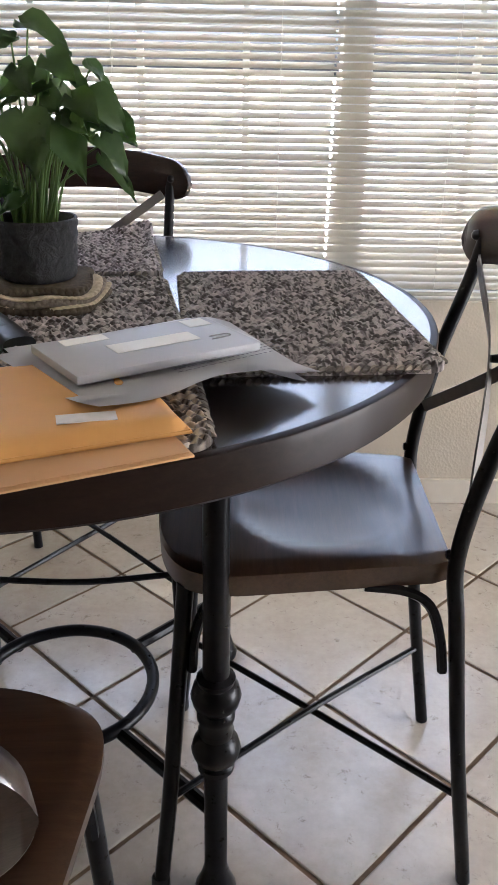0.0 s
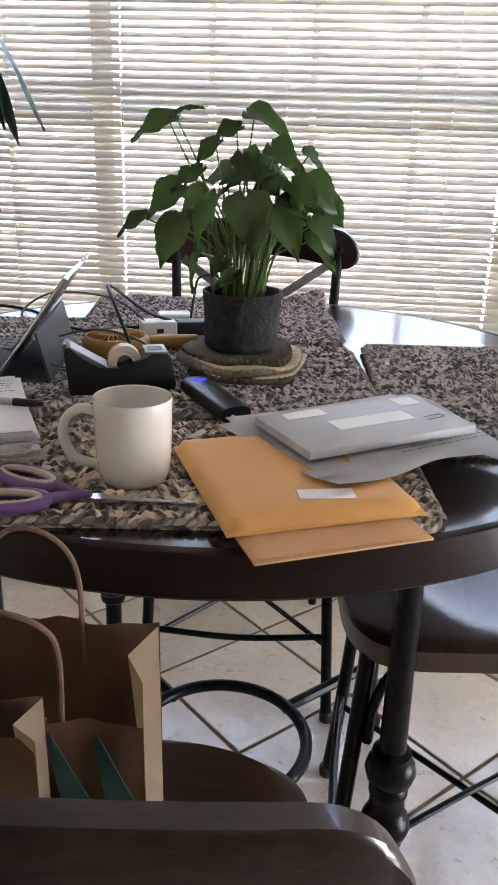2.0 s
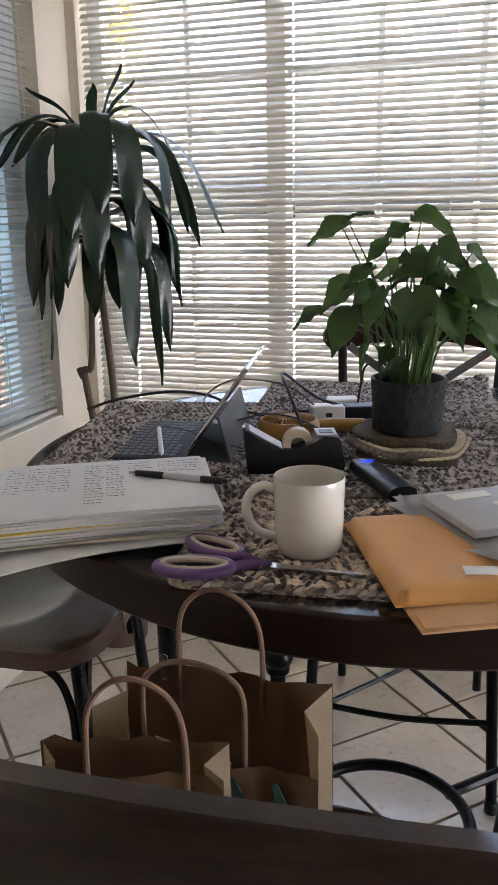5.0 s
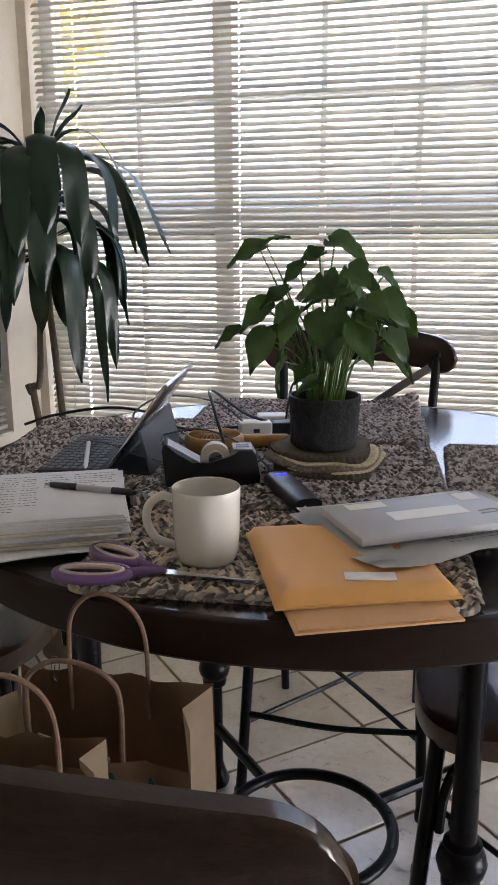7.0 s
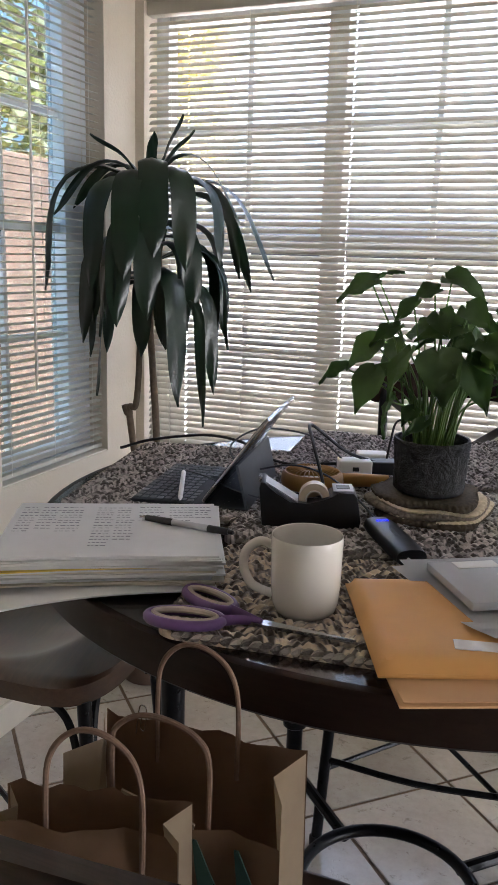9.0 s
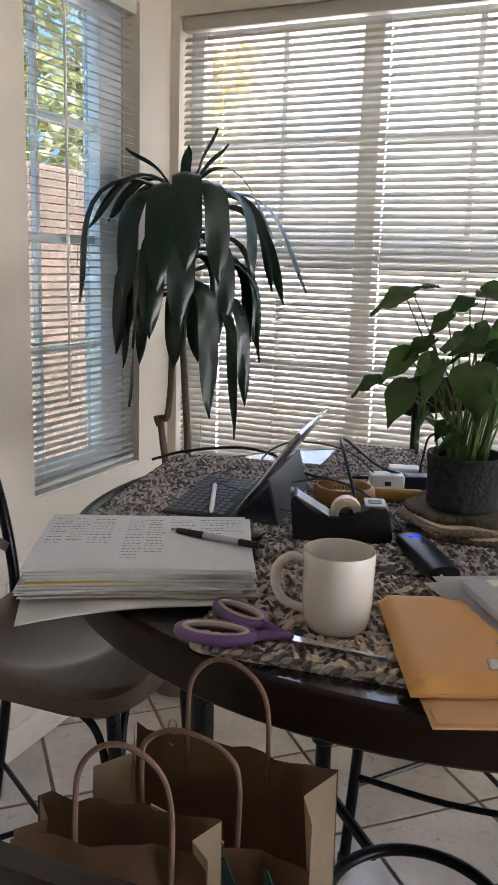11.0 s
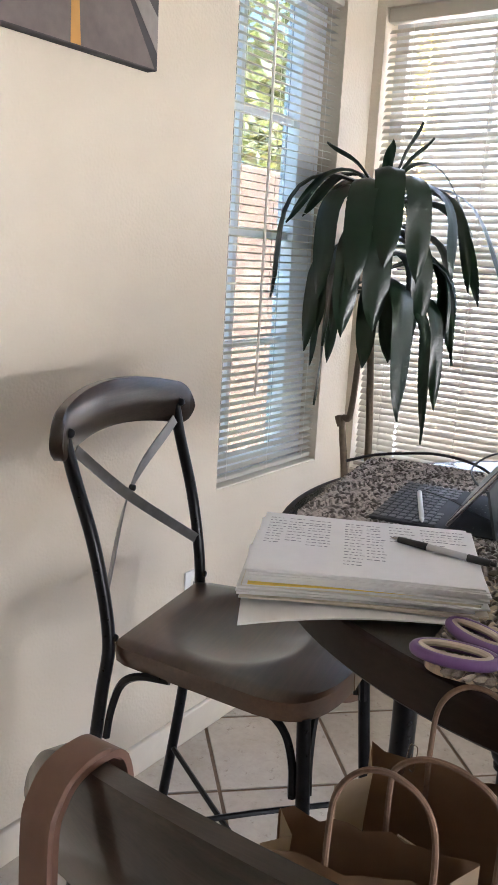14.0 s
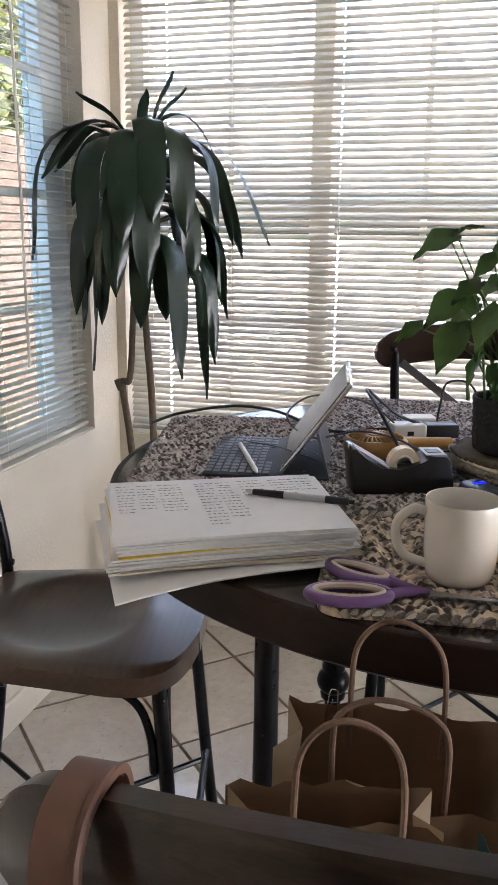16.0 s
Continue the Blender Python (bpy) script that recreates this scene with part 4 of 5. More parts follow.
# leaves of the two heads: height of the base, compass degrees, length, width, rise, droop, twist
FRONDS = [
    # top head: arching over and hanging
    (1.535, 213, 0.56, 0.052, 0.55, 1.15, 0.4), (1.545, 225, 0.34, 0.044, 0.75, 0.95, -0.6), (1.56, 180, 0.30, 0.040, 0.60, 0.80, 0.5),
    (1.55, -57, 0.40, 0.078, 0.75, 1.55, 0.2), (1.53, -80, 0.44, 0.074, 0.55, 1.35, -0.3), (1.54, -30, 0.42, 0.070, 0.60, 1.40, 0.4),
    (1.52, -105, 0.46, 0.072, 0.45, 1.20, -0.2), (1.53, 15, 0.40, 0.060, 0.55, 1.15, 0.5), (1.52, 38, 0.46, 0.056, 0.50, 1.05, -0.5),
    (1.55, 55, 0.42, 0.030, 0.95, 1.10, 0.8), (1.50, 28, 0.52, 0.040, 0.60, 0.98, 0.6), (1.49, 48, 0.50, 0.042, 0.45, 0.95, -0.8),
    (1.55, 110, 0.40, 0.055, 0.60, 1.10, 0.3), (1.53, 140, 0.38, 0.055, 0.50, 1.00, -0.4), (1.54, 165, 0.36, 0.05, 0.6, 1.0, 0.4), (1.51, 85, 0.42, 0.052, 0.45, 1.10, 0.5),
    # top head, upright young leaves
    (1.54, 213, 0.20, 0.026, 1.05, 0.30, 0.5), (1.55, 35, 0.20, 0.034, 1.20, 0.05, 0.3), (1.55, 20, 0.18, 0.028, 1.05, 0.15, -0.4), (1.56, -50, 0.13, 0.030, 1.3, 0.2, 0.2),
    # middle tier
    (1.44, -62, 0.40, 0.076, 0.25, 1.20, -0.4), (1.42, -95, 0.42, 0.070, 0.20, 1.05, 0.5), (1.43, -20, 0.38, 0.060, 0.25, 1.05, 0.6),
    (1.43, 30, 0.40, 0.050, 0.30, 1.00, -0.6), (1.41, 215, 0.34, 0.040, 0.10, 0.95, 1.0), (1.40, 235, 0.36, 0.042, 0.15, 1.05, -0.9),
    (1.40, 10, 0.42, 0.042, 0.10, 0.95, 0.9), (1.42, 70, 0.36, 0.050, 0.20, 1.00, 0.3), (1.42, 120, 0.34, 0.05, 0.2, 1.0, 0.3),
    # lower head: long blades hanging below the rest
    (1.30, -118, 0.46, 0.066, 0.05, 1.25, 0.7), (1.31, -42, 0.50, 0.068, 0.10, 1.30, -0.5), (1.28, -48, 0.30, 0.060, 0.35, 1.2, 0.3),
    (1.29, -8, 0.46, 0.044, 0.10, 1.05, 0.8), (1.27, 12, 0.40, 0.034, 0.15, 1.05, -0.9), (1.26, -22, 0.52, 0.030, 0.10, 1.25, 1.6),
    (1.30, -75, 0.32, 0.058, 0.10, 1.10, 0.2), (1.28, 222, 0.34, 0.030, 0.15, 0.90, 1.2), (1.27, 240, 0.30, 0.036, 0.2, 1.0, -1.0),
]
for k in range(8):
    FRONDS.append((dr.uniform(1.28, 1.48), -130 + k * 26 + dr.uniform(-8, 8), dr.uniform(0.26, 0.44), dr.uniform(0.04, 0.07), dr.uniform(0.1, 0.6), dr.uniform(1.0, 1.4), dr.uniform(-1.2, 1.2)))
for hz, deg, L, wd, rise, droop, tw in FRONDS:
    az = radians(deg)
    hx = -0.008 if hz > 1.35 else 0.008
    part("leaf", strap_leaf((hx + 0.012 * math.cos(az), 0.012 * math.sin(az), hz - 0.02), az, L, wd, rise, droop, tw, 14), "leaf_d", drac, "", 80)

# ---------------- things on the table ----------------
ZM = 0.927     # top of the mats


def mug(m):
    th = thing("coffee_mug", m, "plain white glazed mug on the crocheted mat", "mug")
    prof = [(0.001, 0.003), (0.030, 0.003), (0.031, 0.0), (0.036, 0.001), (0.0405, 0.006), (0.0435, 0.016), (0.0455, 0.04), (0.0465, 0.09), (0.0470, 0.103), (0.0462, 0.1055), (0.0450, 0.1045), (0.0435, 0.09), (0.0425, 0.03), (0.038, 0.010), (0.001, 0.008)]
    part("cup", lathe(nb(), [(q * 0.89, z * 0.90) for q, z in prof], 64), "ceramic", th)
    part("handle", tube(nb(), [(x * 0.89, y, z * 0.90) for x, y, z in ((-0.044, 0, 0.088), (-0.062, 0, 0.092), (-0.079, 0, 0.078), (-0.082, 0, 0.055), (-0.070, 0, 0.032), (-0.043, 0, 0.021))], 0.0056, 12, 8, 0.75), "ceramic", th)
    return th


mug(pose(0.036, -0.335, ZM - 0.001, 0, 0, 16))

# paper stack
stack = thing("paper_stack", pose(-0.261, -0.284, ZM - 0.004, 0, 0, 27.6), "thick stack of handwritten white papers, edges askew", "papers")
pr = random.Random(3)
z = 0.0


def sheet_mesh(w, d, th, droop, seed):
    n = 10
    lo, hi = [], []
    bm = nb()
    for layer, dst in ((0, lo), (th, hi)):
        for j in range(n + 1):
            for i in range(n + 1):
                u, v = -1 + 2 * i / n, -1 + 2 * j / n
                dz = -droop * max(0, -u - v - 0.55) ** 2 + 0.0006 * noise.noise((u * 2, v * 2, seed))
                dst.append(bm.verts.new((u * w / 2, v * d / 2, layer + dz)))
    W = n + 1
    for j in range(n):
        for i in range(n):
            a = j * W + i
            bm.faces.new((hi[a], hi[a + 1], hi[a + W + 1], hi[a + W]))
            bm.faces.new((lo[a + W], lo[a + W + 1], lo[a + 1], lo[a]))
    for k in range(n):
        for a, b in ((k, k + 1), (n * W + k + 1, n * W + k), ((k + 1) * W, k * W), (k * W + n, (k + 1) * W + n)):
            bm.faces.new((lo[a], lo[b], hi[b], hi[a]))
    return bm


layers = 20
for k in range(layers):
    th = pr.uniform(0.0014, 0.0026)
    mt = "paper"
    if k == 12:
        mt, th = "paper_y", 0.0012
    elif k in (3, 4, 10):
        mt = "paper_c"
    o = part("sheet", sheet_mesh(0.282, 0.222, th, 0.010 if k < 2 else 0.002, k), mt, stack)
    amp = 0.009 if k < 9 else 0.0035
    o.location = (pr.uniform(-amp, amp) + (0.006 if k > 12 else 0), pr.uniform(-amp, amp) - (0.010 if k < 2 else 0), z)
    o.rotation_euler = (0, 0, radians(pr.uniform(-2.2, 2.2) + (2.5 if k < 2 else 0)))
    z += th + 0.0002
stack_top = z
# handwriting too small to read: short bars
bm = nb()
for col, (cx, n, wid) in enumerate(((-0.118, 10, 0.020), (-0.090, 9, 0.022), (-0.058, 10, 0.030), (-0.012, 15, 0.022), (0.016, 13, 0.020), (0.052, 6, 0.03), (0.095, 8, 0.03), (0.125, 5, 0.018))):
    for r in range(n):
        y = 0.088 - r * 0.0115 + pr.uniform(-.002, .002)
        x = cx - wid / 2
        while x < cx + wid / 2:
            L = pr.uniform(0.002, 0.007)
            box(bm, x, x + L, y, y + pr.uniform(0.0008, 0.0022), stack_top + 0.0004, stack_top + 0.0007)
            x += L + pr.uniform(0.0015, 0.003)
part("writing", bm, "ink", stack, "rows of small grey handwriting bars", 0)


def stick(name, a, b, segs, label, category):
    """A pen-like thing from a to b, with segments (from, to, radius, material)."""
    a, b = Vector(a), Vector(b)
    q = (b - a).to_track_quat('Z', 'Y').to_matrix().to_4x4()
    th = thing(name, Matrix.Translation(a) @ q, label, category)
    L = (b - a).length
    for nm, s0, s1, r0, r1, mt in segs:
        part(nm, lathe(nb(), [(r0 * .9, s0 * L), (r0, s0 * L + 0.0008), (r1, s1 * L - 0.0008), (r1 * .9, s1 * L)], 14), mt, th)
    return th


pz = ZM - 0.004 + stack_top
stick("ballpoint_pen", (-0.242, -0.237, pz + 0.0052), (-0.098, -0.241, pz + 0.0052), (("tip", 0, 0.07, 0.001, 0.0035, "steel"), ("grip", 0.07, 0.36, 0.0042, 0.0050, "black_p"), ("barrel", 0.36, 0.74, 0.0046, 0.0046, "grey_card"), ("cap", 0.74, 0.95, 0.005, 0.0048, "black_p"), ("button", 0.95, 1.0, 0.003, 0.003, "black_p")), "black and clear ballpoint pen lying on papers", "pen")

# tablet with keyboard folio
KM = pose(-0.304, 0.090, ZM, 0, 0, 10)
kb = thing("tablet_keyboard", KM, "open slate keyboard folio with a leaning silver tablet", "tablet")
part("keyboard_base", box(nb(), -0.088, 0.040, -0.125, 0.125, 0, 0.006, bevel=0.002), "key_p", kb)
key = box(nb(), -0.0052, 0.0052, -0.0078, 0.0078, 0.0, 0.0022, bevel=0.0012, seg=1)
key_me = mesh_of("key", key, 40)
key_me.materials.append(M["grey_p"])
for r in range(8):
    for c in range(13):
        if r == 0 and 3 < c < 9:
            continue
        o = part("key", key_me, "grey_p", kb)
        o.location = (0.012 - r * 0.0132, -0.112 + c * 0.0186 + (r % 2) * 0.003, 0.006)
lean = 54.0
tab = part("tablet", box(nb(), 0, 0.178, -0.125, 0.125, -0.0035, 0.0035, m=pose(0.036, 0, 0.010, 0, -lean, 0), bevel=0.0025), "steel", kb, "thin silver tablet seen nearly edge on")
part("screen", box(nb(), 0.008, 0.170, -0.117, 0.117, 0.0036, 0.0042, m=pose(0.036, 0, 0.010, 0, -lean, 0)), "black_p", tab)
cl, sl = math.cos(radians(lean)), math.sin(radians(lean))
bm = nb()
top = (0.036 + 0.085 * cl + 0.004, 0.010 + 0.085 * sl - 0.004)
foot = (0.036 + 0.085 * cl + 0.022, 0.001)
rings = [[Vector((top[0], y, top[1])), Vector((top[0] + 0.004, y, top[1])), Vector((foot[0] + 0.004, y, foot[1])), Vector((foot[0], y, foot[1]))] for y in (-0.122, 0.122)]
part("stand_flap", loft(bm, rings), "grey_p", kb, "folded grey stand flap")
part("lower_flap", box(nb(), 0.036, foot[0], -0.122, 0.122, 0.0, 0.003), "key_p", kb)
stick("stylus", (-0.357, 0.122, ZM + 0.0125), (-0.281, -0.040, ZM + 0.0125), (("barrel", 0.0, 0.9, 0.0042, 0.0042, "white_p"), ("tip", 0.9, 1.0, 0.0040, 0.0012, "white_p")), "white stylus lying across the keyboard", "stylus")

# tape dispenser
td = thing("tape_dispenser", pose(-0.066, -0.014, ZM - 0.001, 0, 0, 20) @ Matrix.Diagonal((0.93, 1, 1, 1)), "black desktop tape dispenser with a roll of tape", "tape dispenser")
prof = [(-0.080, 0), (0.080, 0), (0.083, 0.012), (0.076, 0.05), (0.070, 0.057), (0.045, 0.058), (0.03, 0.046), (-0.005, 0.036), (-0.035, 0.038), (-0.060, 0.052), (-0.076, 0.070), (-0.083, 0.070), (-0.086, 0.06)]
bm = loft(nb(), [[Vector((x, y, z)) for x, z in prof] for y in (-0.028, 0.028)])
bmesh.ops.bevel(bm, geom=list(bm.edges), offset=0.0022, segments=2, affect='EDGES', profile=0.5)
part("body", bm, "black_p", td, "", 35)
part("deck", box(nb(), 0.036, 0.070, -0.022, 0.022, 0.0576, 0.0594, bevel=0.0008), "grey_card", td, "pale grey top plate")
part("deck", box(nb(), -0.002, 0.03, -0.0006, 0.0006, 0, 0.001, m=pose(0, 0, 0.04)), "grey_card", td)
part("slot", box(nb(), 0.042, 0.064, -0.010, 0.010, 0.0592, 0.0600), "black_p", td)
part("ramp", box(nb(), 0, 0.062, -0.020, 0.020, 0, 0.0016, m=pose(-0.022, 0, 0.0375, 0, 0, 180) @ pose(0, 0, 0, 0, -29, 0)), "grey_card", td, "pale grey sloping plate")
part("cutter", box(nb(), -0.088, -0.082, -0.012, 0.012, 0.066, 0.074, bevel=0.001), "steel", td)
roll = part("tape_roll", lathe(nb(), [(0.015, -0.0095), (0.026, -0.0095), (0.026, 0.0095), (0.015, 0.0095), (0.015, -0.0095)], 40, pose(0.006, 0, 0.040, 90, 0, 0)), "tape_p", td, "roll of clear tape")
part("core", lathe(nb(), [(0.0125, -0.010), (0.015, -0.010), (0.015, 0.010), (0.0125, 0.010), (0.0125, -0.010)], 32, pose(0.006, 0, 0.040, 90, 0, 0)), "white_p", roll)

# small hand fan lying on its back
fan = thing("hand_fan", pose(-0.127, 0.180, ZM), "amber plastic hand-held fan lying face up", "fan")
part("shell", lathe(nb(), [(0.046, 0), (0.054, 0.004), (0.057, 0.014), (0.055, 0.026), (0.050, 0.031), (0.0475, 0.031), (0.050, 0.020), (0.045, 0.006)], 48), "amber_p", fan)
for k in range(32):
    a = 2 * math.pi * k / 32
    ca, sa = math.cos(a), math.sin(a)
    part("grille_bar", tube(nb(), [(0.014 * ca, 0.014 * sa, 0.034), (0.033 * math.cos(a + .12), 0.033 * math.sin(a + .12), 0.035), (0.049 * math.cos(a + .2), 0.049 * math.sin(a + .2), 0.030)], 0.0011, 5, 3), "amber_p", fan)
part("hub", lathe(nb(), [(0.015, 0.031), (0.016, 0.034), (0.014, 0.037), (0.001, 0.038)], 24), "amber_p", fan)
part("blade_disc", lathe(nb(), [(0.044, 0.008), (0.044, 0.010), (0.001, 0.012)], 24), "paper_c", fan)
part("fan_handle", tube(nb(), [(0.05, 0.02, 0.015), (0.08, 0.036, 0.015), (0.125, 0.058, 0.014)], (0.0135, 0.0115), 12, 5), "amber_p", fan)

# chargers and power bank
for k, (x, y, rz, sx) in enumerate(((-0.085, 0.310, 24, 0.032), (-0.070, 0.383, 19, 0.03))):
    c = thing("wall_charger", pose(x, y, ZM, 0, 0, rz), "white plug-in phone charger with a cable", "charger")
    part("body", box(nb(), -sx, sx, -0.02, 0.02, 0, 0.03, bevel=0.004, seg=3), "white_p", c)
    part("port", box(nb(), -0.006, 0.006, -0.0206, -0.0196, 0.010, 0.018), "black_p", c)
    part("prong", box(nb(), sx, sx + 0.012, -0.006, 0.006, 0.01, 0.013), "steel", c)
blk = thing("power_adapter", pose(-0.030, 0.345, ZM, 0, 0, 22), "black power adapter between the chargers", "charger")
part("body", box(nb(), -0.035, 0.035, -0.02, 0.02, 0, 0.026, bevel=0.004, seg=3), "black_p", blk)
pb = thing("power_bank", pose(0.080, -0.070, ZM + 0.011, 0, 0, -57.5), "rounded black power bank with a lit blue display", "power bank")
rings = []
for i in range(9):
    s = -1 + i / 4
    k = 1 - 0.10 * abs(s) ** 6
    rings.append([Vector((0.074 * s, 0.0235 * k * math.copysign(abs(math.cos(a)) ** 0.7, math.cos(a)), 0.0125 * k * math.copysign(abs(math.sin(a)) ** 0.8, math.sin(a)))) for a in [2 * math.pi * q / 28 for q in range(28)]])
part("shell", loft(nb(), rings), "black_p", pb, "", 50)
for k in range(4):
    part("digit_bar", box(nb(), -0.055, -0.050, -0.009 + k * 0.0048, -0.0055 + k * 0.0048, 0.0118, 0.0128), "led", pb)
part("marking", box(nb(), -0.018, 0.018, -0.003, 0.003, 0.0121, 0.0127), "grey_p", pb)


def cable(pts, r, material, label):
    ob = new("cable", mesh_of("cable", tube(nb(), pts, r, 7, 8)))
    ob.data.materials.append(M[material])
    return tagged(ob, label, "cable")


ZC = ZM + 0.003
cable([(-0.60, 0.30, 0.922), (-0.555, 0.36, ZC + 0.004), (-0.46, 0.425, ZC + 0.012), (-0.36, 0.40, ZC + 0.012), (-0.27, 0.33, ZC + 0.002), (-0.20, 0.31, ZC), (-0.14, 0.34, ZC + .004), (-0.06, 0.345, ZC + 0.008)], 0.0032, "black_p", "black charging cable lying across the mats")
cable([(-0.04, 0.335, ZM + 0.02), (-0.10, 0.30, ZM + 0.045), (-0.155, 0.25, ZM + 0.100), (-0.125, 0.17, ZM + 0.085), (-0.085, 0.10, ZM + 0.045), (-0.06, 0.05, ZM + 0.02), (-0.03, 0.02, ZM + 0.010)], 0.0030, "black_p", "black cable looping up over the hand fan")
cable([(-0.09, 0.30, ZM + 0.015), (-0.16, 0.30, ZM + 0.065), (-0.25, 0.24, ZM + 0.085), (-0.285, 0.17, ZM + 0.06), (-0.23, 0.12, ZM + 0.035), (-0.15, 0.13, ZM + 0.05), (-0.08, 0.11, ZM + 0.045), (-0.01, 0.06, ZM + 0.025), (0.042, -0.005, ZM + 0.012)], 0.0018, "grey_p", "thin grey cable looping to the power bank")
cable([(-0.36, 0.18, ZM + 0.01), (-0.33, 0.08, ZM + 0.03), (-0.26, 0.02, ZM + 0.04), (-0.20, 0.0, ZM + 0.03), (-0.15, 0.05, ZC)], 0.0012, "grey_p", "thin pale cable drooping across the tablet")
cable([(-0.035, 0.36, ZM + 0.02), (-0.03, 0.365, ZM + 0.06), (-0.02, 0.37, ZM + 0.10), (0.025, 0.33, ZM + 0.105), (0.05, 0.27, ZM + 0.05), (0.02, 0.25, ZM + 0.006), (-0.02, 0.21, ZC)], 0.0022, "black_p", "thin black cable rising behind the pot")
cable([(0.115, -0.135, ZM + 0.010), (0.13, -0.15, ZM + 0.006), (0.145, -0.155, ZM + 0.004), (0.165, -0.15, ZM + 0.003)], 0.0022, "white_p", "short white cable end beside the power bank")

# scissors
sc = thing("scissors", pose(-0.004, -0.402, ZM + 0.001), "steel scissors with purple and beige handles", "scissors")
for k, (cx, cy, ang, a, b, zz) in enumerate(((-0.068, -0.030, 14, 0.042, 0.020, 0.007), (-0.066, 0.032, -26, 0.040, 0.017, 0.006))):
    ca, sa = math.cos(radians(ang)), math.sin(radians(ang))
    loop = []
    for i in range(28):
        t = 2 * math.pi * i / 28
        x, y = a * math.cos(t), b * math.sin(t)
        loop.append((cx + x * ca - y * sa, cy + x * sa + y * ca, zz))
    h = part("handle", tube(nb(), loop, 0.0062, 10, 1, ring=True), "purple_p", sc, "purple plastic finger loop")
    loop2 = [(cx + (p[0] - cx) * 0.86, cy + (p[1] - cy) * 0.74, zz + 0.003) for p in loop]
    part("inner_grip", tube(nb(), loop2, 0.0040, 8, 1, ring=True), "lilac_p", h)
    part("shank", tube(nb(), [(cx + a * 0.95 * ca, cy + a * 0.95 * sa, zz), (-0.012, cy * 0.25, zz), (0.012, 0.0, zz - 0.001)], (0.0068, 0.005), 10, 5, 0.7), "purple_p", sc)
for k, s in enumerate((-1, 1)):
    pts = [(-0.005, -0.006), (0.02, -0.0075), (0.118, -0.001 + 0.001 * s), (0.121, 0.001), (0.02, 0.006), (-0.005, 0.005)]
    part("blade", poly_prism(nb(), pts, 0.003 + 0.002 * k, 0.0047 + 0.002 * k), "steel", sc)
part("pivot", lathe(nb(), [(0.005, 0.006), (0.0055, 0.0082), (0.004, 0.0095), (0.001, 0.0098)], 16), "steel", sc)

# ---------------- post on the table ----------------


def pad(w, d, th, seed, puff=1.0, n=22):
    """A padded flat pouch: puffed in the middle, thin at the sealed edges."""
    bm = nb()
    up, dn = [], []
    for j in range(n + 1):
        for i in range(n + 1):
            u, v = -1 + 2 * i / n, -1 + 2 * j / n
            e = min(1 - abs(u), 1 - abs(v)) / 0.22
            q = math.sqrt(max(0, 1 - (1 - min(1, e)) ** 2))
            nz = 0.0012 * noise.noise((u * 4 + seed, v * 4, seed)) * puff
            up.append(bm.verts.new((u * w / 2, v * d / 2, 0.0022 + th * q + nz)))
            dn.append(bm.verts.new((u * w / 2, v * d / 2, 0.0)))
    W = n + 1
    for j in range(n):
        for i in range(n):
            a = j * W + i
            bm.faces.new((up[a], up[a + 1], up[a + W + 1], up[a + W]))
            bm.faces.new((dn[a + W], dn[a + W + 1], dn[a + 1], dn[a]))
    for k in range(n):
        for a, b in ((k, k + 1), (n * W + k + 1, n * W + k), ((k + 1) * W, k * W), (k * W + n, (k + 1) * W + n)):
            bm.faces.new((dn[a], dn[b], up[b], up[a]))
    return bm


env = thing("envelope", pose(0.2246, -0.376, ZM, 0, 0, 26), "plain pale manila envelope under the padded mailer", "envelope")
part("body", pad(0.18, 0.20, 0.0025, 2, 0.4), "mailer_d", env)
part("flap", box(nb(), -0.086, 0.086, -0.097, -0.07, 0.0040, 0.0048), "mailer_d", env)
mail = thing("padded_mailer", pose(0.2035, -0.318, ZM + 0.0055, 0, 0, 24), "padded orange manila mailer with a shiny label", "envelope")
part("body", pad(0.206, 0.235, 0.014, 7), "mailer", mail)
part("label", box(nb(), -0.005, 0.052, -0.088, -0.066, 0.0162, 0.0170, m=pose(0, 0, 0, 0, 0, -10)), "label_c", mail, "shiny clear-taped label")
part("sealed_edge", box(nb(), -0.101, 0.101, -0.1165, -0.1055, 0.0032, 0.0040), "mailer", mail)

papers = thing("loose_papers", pose(0.290, -0.193, ZM + 0.0195, 0, 0, 37), "bent white sheets under the grey booklet", "papers")
for k in range(3):
    n = 14
    bm = nb()
    g = []
    for j in range(n + 1):
        for i in range(n + 1):
            u, v = -1 + 2 * i / n, -1 + 2 * j / n
            lift = 0.016 * max(0, -v - 0.6) * (1 + 0.6 * math.sin(5 * u + k)) + 0.004 * max(0, u - 0.5) - 0.028 * max(0, u - .45) * max(0, 0.6 - v) - 0.012 * max(0, v - 0.6) * max(0, u)
            g.append(bm.verts.new((u * 0.140 + 0.004 * k, v * 0.116 - 0.006 * k, 0.0018 * k + lift + 0.001 * math.sin(3 * u))))
    for j in range(n):
        for i in range(n):
            a = j * (n + 1) + i
            bm.faces.new((g[a], g[a + 1], g[a + n + 2], g[a + n + 1]))
    r = bmesh.ops.solidify(bm, geom=list(bm.faces), thickness=0.0008)
    o = part("sheet", bm, "paper", papers)
    o.rotation_euler = (0, 0, radians((-5, 3, -1)[k]))
    o.location = ((0.0, -0.01, 0.0)[k], 0, 0)
bm = nb()
for r in range(4):
    x = -0.02
    while x < 0.13:
        L = pr.uniform(0.004, 0.012)
        box(bm, x, x + L, -0.085 + r * 0.009, -0.0842 + r * 0.009, 0.0090, 0.0094)
        x += L + 0.003
